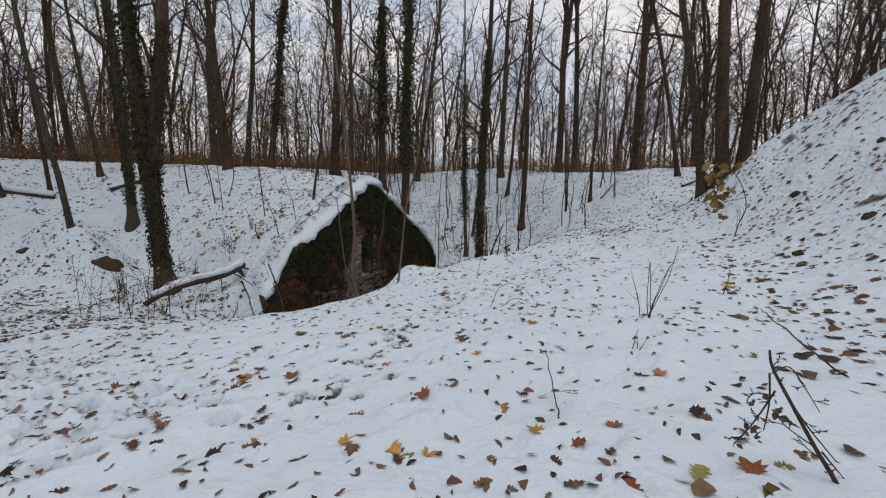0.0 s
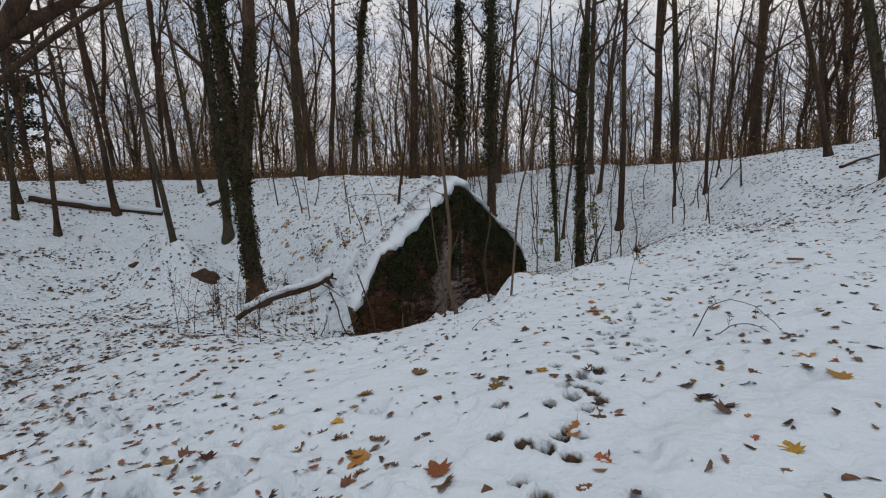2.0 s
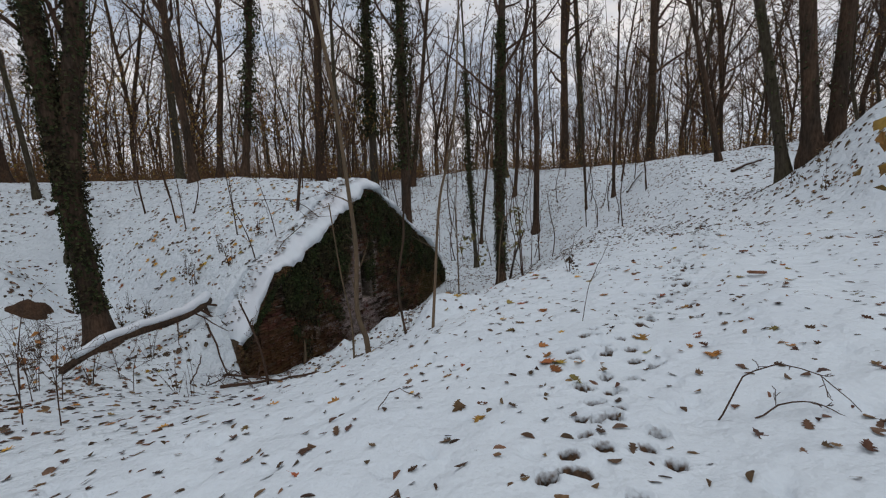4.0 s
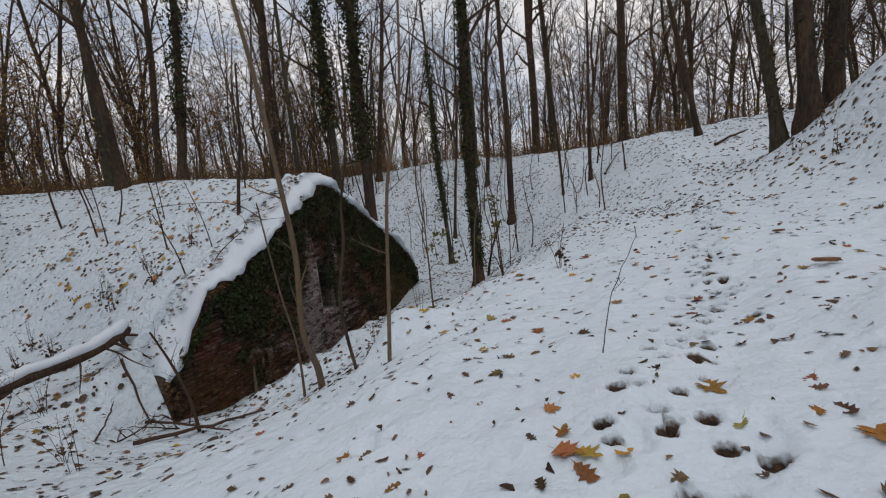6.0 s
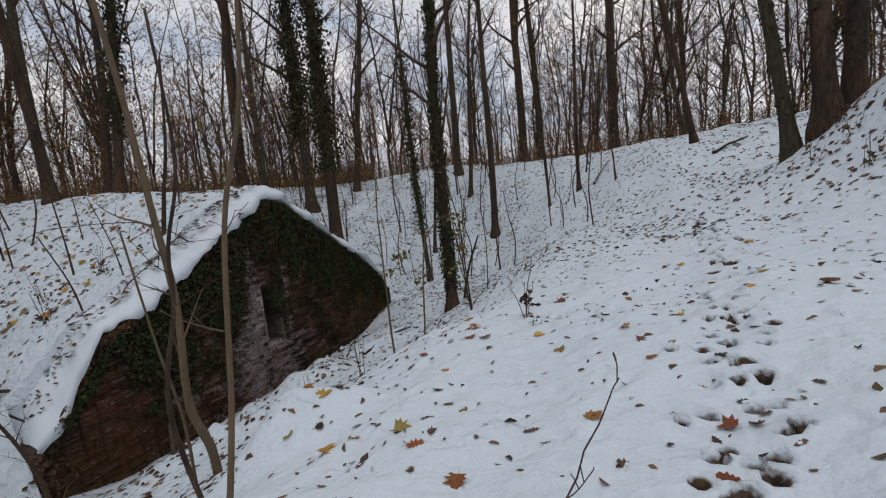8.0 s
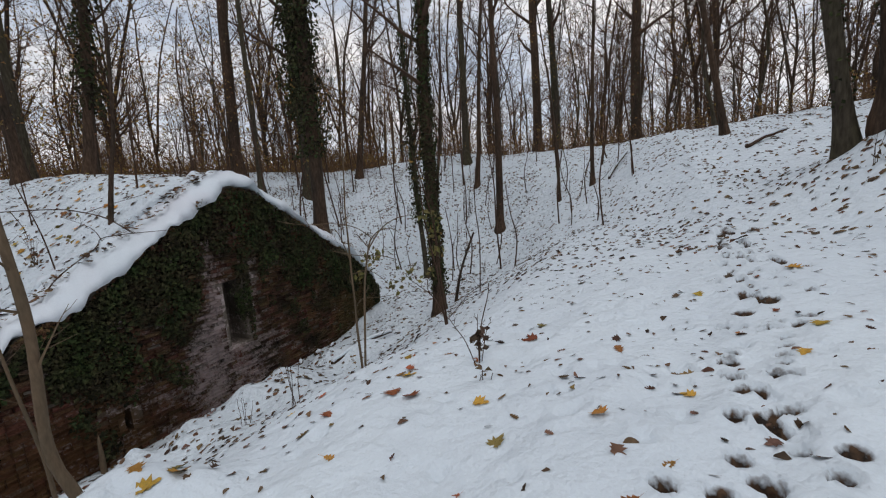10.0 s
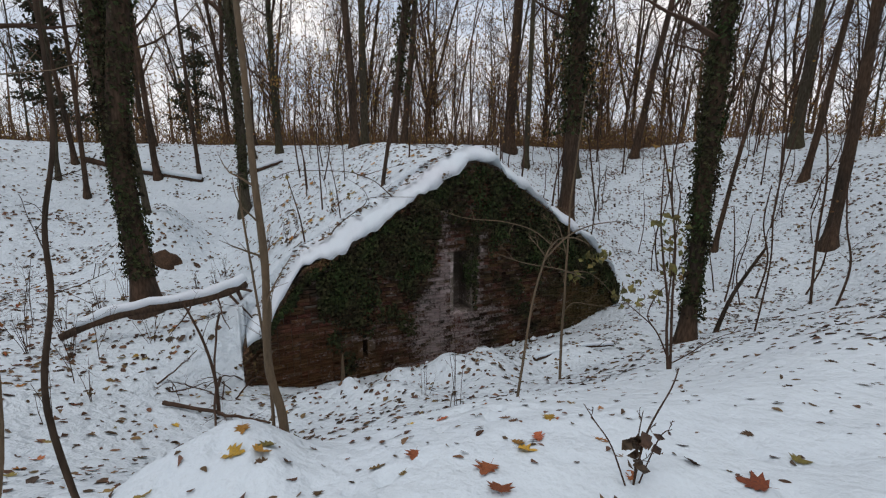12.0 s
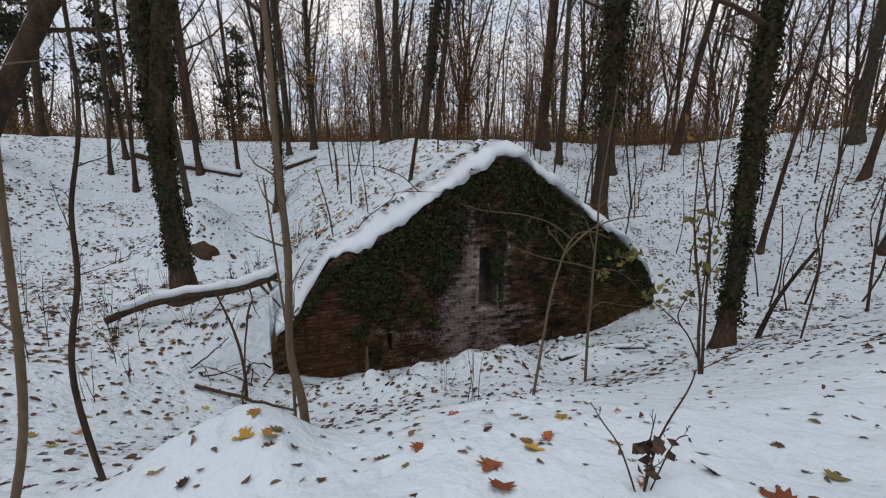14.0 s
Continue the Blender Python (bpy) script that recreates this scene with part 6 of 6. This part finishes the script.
ground_branch([(-1.3, 5.3, 0.0), (-1.2, 5.4, 0.12), (-1.0, 5.35, 0.02)], 0.004, 528, "thin curved grass stalk over the snow", 0.0, 0)


def stalks(x, y, n, height, seed, words, leaves=0):
    """A tuft of dry stalks from one hole in the snow."""
    rng = random.Random(seed)
    root = new("dry_stalks")
    for _ in range(n):
        v, f = [], []
        way = Vector((rng.gauss(0, 0.15), rng.gauss(0, 0.15), 1))
        pts = wander(rng, Vector((rng.gauss(0, 0.03), rng.gauss(0, 0.03), -0.08)), way, height * rng.uniform(0.6, 1.1), 5, 0.07)
        tube(v, f, pts, [0.005, 0.0045, 0.004, 0.0035, 0.003, 0.002], 4)
        branches(rng, v, f, pts, 0.005, 2, 0.5, height * 0.3, 2, 35, 4, (0, 0), 0.0015)
        mesh_object("stalk", v, f, TWIG, root)
    if leaves:
        v, f = [], []
        for _ in range(leaves):
            low = height < 0.5
            add_leaf(v, f, Vector((rng.gauss(0, 0.035 if low else 0.07), rng.gauss(0, 0.035 if low else 0.07), rng.uniform(0.02, 0.14 if low else 0.22))), Vector((rng.gauss(0, 1), rng.gauss(0, 1), rng.gauss(0, 1))), rng.uniform(0.03, 0.06) if low else rng.uniform(0.045, 0.1), rng.uniform(0, 6.28), 0.4)
        mesh_object("withered_leaves", v, f, LITTER, root, label="curled dark brown leaves")
    root.location = (x, y, land_at(x, y))
    return tagged(root, words, "plant")


stalks(1.73, 3.36, 6, 0.75, 541, "tuft of thin dry stalks in a hole in the snow")
stalks(1.35, 2.75, 3, 0.2, 542, "short dark plant stump poking through the snow", 2)
stalks(2.85, 4.19, 2, 0.4, 543, "two thin dry stalks in the snow")
stalks(6.0, 8.4, 3, 0.5, 544, "small bare shrub on the snowy bench")
stalks(1.40, 9.30, 3, 0.16, 546, "low shrub with withered brown leaves in the snow", 6)
stalks(-0.34, 8.83, 2, 0.15, 548, "stub of a plant under a cushion of snow", 5)
stalks(-0.6, 11.2, 4, 0.8, 549, "thin twigs standing in the hollow")
stalks(-1.6, 11.9, 4, 0.6, 550, "thin twigs standing in the hollow", 5)
stalks(-5.2, 9.2, 4, 0.7, 551, "thin dry stems on the snowy floor", 5)
stalks(-4.6, 8.7, 3, 0.8, 552, "thin dry stems on the snowy floor", 4)
for k, (x, y) in enumerate([(-7.2, 9.0), (-6.7, 9.4), (-7.9, 9.6), (-8.4, 10.3), (-7.5, 10.0), (-8.9, 10.9), (-6.4, 10.4), (-9.3, 11.3)]):
    stalks(x, y, 7, 0.75 + 0.08 * (k % 3), 560 + k, "tangle of thin bramble stems before the mound", 6 * (k % 2))
for k, (x, y) in enumerate([(-7.6, 12.2), (-8.1, 12.0), (-6.9, 12.9), (-6.0, 13.0), (-6.5, 13.6), (-7.3, 13.3), (-5.6, 13.9), (-8.6, 12.9)]):
    stalks(x, y, 6, 0.7, 580 + k, "low shrub with last yellow leaves on the mound's flank", 14)
for k, (x, y) in enumerate([(7.3, 11.9), (7.6, 11.6), (8.0, 12.1), (7.0, 10.8)]):
    stalks(x, y, 4, 0.6, 600 + k, "young maple shoots with yellow leaves beside the trees", 12)


# ---- bare earth where the snow has slipped ----
def clod(x, y, size, seed, words):
    rng = random.Random(seed)
    bm = bmesh.new()
    bmesh.ops.create_icosphere(bm, subdivisions=3, radius=1.0)
    off = Vector((rng.uniform(0, 50), rng.uniform(0, 50), 0))
    for v in bm.verts:
        n = noise.noise(v.co * 1.3 + off) * 0.35 + noise.noise(v.co * 3.7 + off) * 0.16
        v.co = Vector((v.co.x * size[0], v.co.y * size[1], v.co.z * size[2])) * (1 + n)
    me = bpy.data.meshes.new("earth_clod")
    bm.to_mesh(me)
    bm.free()
    me.materials.append(EARTH)
    me.polygons.foreach_set("use_smooth", [True] * len(me.polygons))
    ob = new("earth_clod", me)
    ob.matrix_basis = pose(x, y, land_at(x, y), 0, 0, rng.uniform(0, 360))
    return tagged(ob, words, "earth")


for k, (x, y, w, h, up) in enumerate([(-10.5, 12.25, 0.5, 0.46, 0.22), (-11.7, 11.75, 0.36, 0.2, 0.4), (-12.9, 12.4, 0.4, 0.16, 0.35), (-10.1, 12.9, 0.22, 0.24, 0.05)]):
    clod(x, y, (w, w * 0.55, h), 620 + k, "brown bare earth bank showing through the snow").location.z += up
plant(tagged(build_tree(190, 13, 0.12, (-7, -2), 0.02, 0.35, 10, BARK_GREEN, 10, 0, "tree"), "slim leaning bare tree rooted on the snowy knoll", "tree"), -11.5, 12.5, sink=-1.2)
rng = random.Random(64)
for k in range(18):
    s, q = rng.uniform(7, 15.5), rng.uniform(11.4, 15)
    x, y = (float(c) for c in to_xy(s, q))
    w = rng.uniform(0.06, 0.11)
    clod(x, y, (w, w * 0.7, w * 0.8), 640 + k, "dark clump of earth and leaves on the snowy bank")


# ---- rubble and scraps at the gable's foot and on the bench ----
def lump(name, x, y, size, seed, mat, words, category, lift=0.0, snow=True):
    """A broken, bevelled block with a little snow on top."""
    rng = random.Random(seed)
    bm = bmesh.new()
    bmesh.ops.create_cube(bm, size=1.0)
    bmesh.ops.bevel(bm, geom=bm.edges[:], offset=0.14, segments=2, affect="EDGES")
    for v in bm.verts:
        v.co += Vector((rng.uniform(-0.07, 0.07), rng.uniform(-0.07, 0.07), rng.uniform(-0.07, 0.07)))
        v.co = Vector((v.co.x * size[0], v.co.y * size[1], v.co.z * size[2]))
    me = bpy.data.meshes.new(name)
    bm.to_mesh(me)
    bm.free()
    me.materials.append(mat)
    ob = new(name, me)
    ob.matrix_basis = pose(x, y, land_at(x, y) + lift + size[2] * 0.25, rng.uniform(-12, 12), rng.uniform(-12, 12), rng.uniform(0, 360))
    tagged(ob, words, category)
    if snow:
        v, f = [], []
        tube(v, f, [Vector((-size[0] * 0.4, 0, size[2] * 0.55)), Vector((0, 0, size[2] * 0.62)), Vector((size[0] * 0.4, 0, size[2] * 0.55))], [size[1] * 0.25, size[1] * 0.42, size[1] * 0.25], 8)
        mesh_object("snow_layer", v, f, SNOW_CAP, ob, smooth=True, label="white snow on top")
    return ob


for k, (s, q, w) in enumerate([(13.2, 0.25, 0.22), (13.7, 0.35, 0.28), (14.3, 0.3, 0.2), (12.6, 0.2, 0.16), (9.3, 0.25, 0.18), (10.9, 0.2, 0.15), (14.8, 0.4, 0.18)]):
    x, y = (float(c) for c in to_xy(s, q))
    lump("fallen_brick", x, y, (w, w * 0.5, w * 0.35), 660 + k, BRICK, "broken fallen brick with snow at the gable's foot", "brick", 0.02)
x, y = (float(c) for c in to_xy(9.08, 0.12))
stub = new("wood_stub")
v, f = [], []
rng = random.Random(671)
tube(v, f, wander(rng, Vector((0, 0, -0.1)), Vector((0.05, 0.0, 1)), 0.75, 6, 0.05), [0.05, 0.045, 0.045, 0.04, 0.03, 0.025, 0.008], 8)
mesh_object("post", v, f, BARK_LIGHT, stub, smooth=True)
stub.location = (x, y, land_at(x, y))
tagged(stub, "orange-brown broken wooden stub leaning on the brick wall", "wood")
lump("bark_piece", 2.55, 6.95, (0.17, 0.045, 0.025), 672, LITTER_RED, "reddish strip of bark lying on the snow", "bark", 0.0, False)
lump("bark_piece", 3.35, 8.2, (0.12, 0.045, 0.025), 673, LITTER_RED, "reddish strip of bark lying on the snow", "bark", 0.0, False)

rng = random.Random(699)
for k in range(9):
    x, y = (float(c) for c in to_xy(rng.uniform(6.3, 7.5), rng.uniform(0.15, 0.8)))
    a, r = rng.uniform(0, 6.28), rng.uniform(0.2, 0.45)
    dx, dy = r * math.cos(a), r * math.sin(a)
    ground_branch([(x - dx, y - dy, -0.05), (x + 0.1 * dy, y - 0.1 * dx, rng.uniform(0.1, 0.35)), (x + dx, y + dy, rng.uniform(0.0, 0.3))], rng.uniform(0.008, 0.02), 700 + k, "dark root-like dead branch at the gable's end", 0.0, 3)


# ---- the bricks themselves ----
single_bricks, joined_bricks = lay_bricks()
mesh_object("brickwork", *joined_bricks, BRICKS, gable, kind="stuff", label="worn dark bricks, lime-stained in places")
for me, m in single_bricks:
    b = new("brick", me)
    b.parent = gable
    b.matrix_basis = m
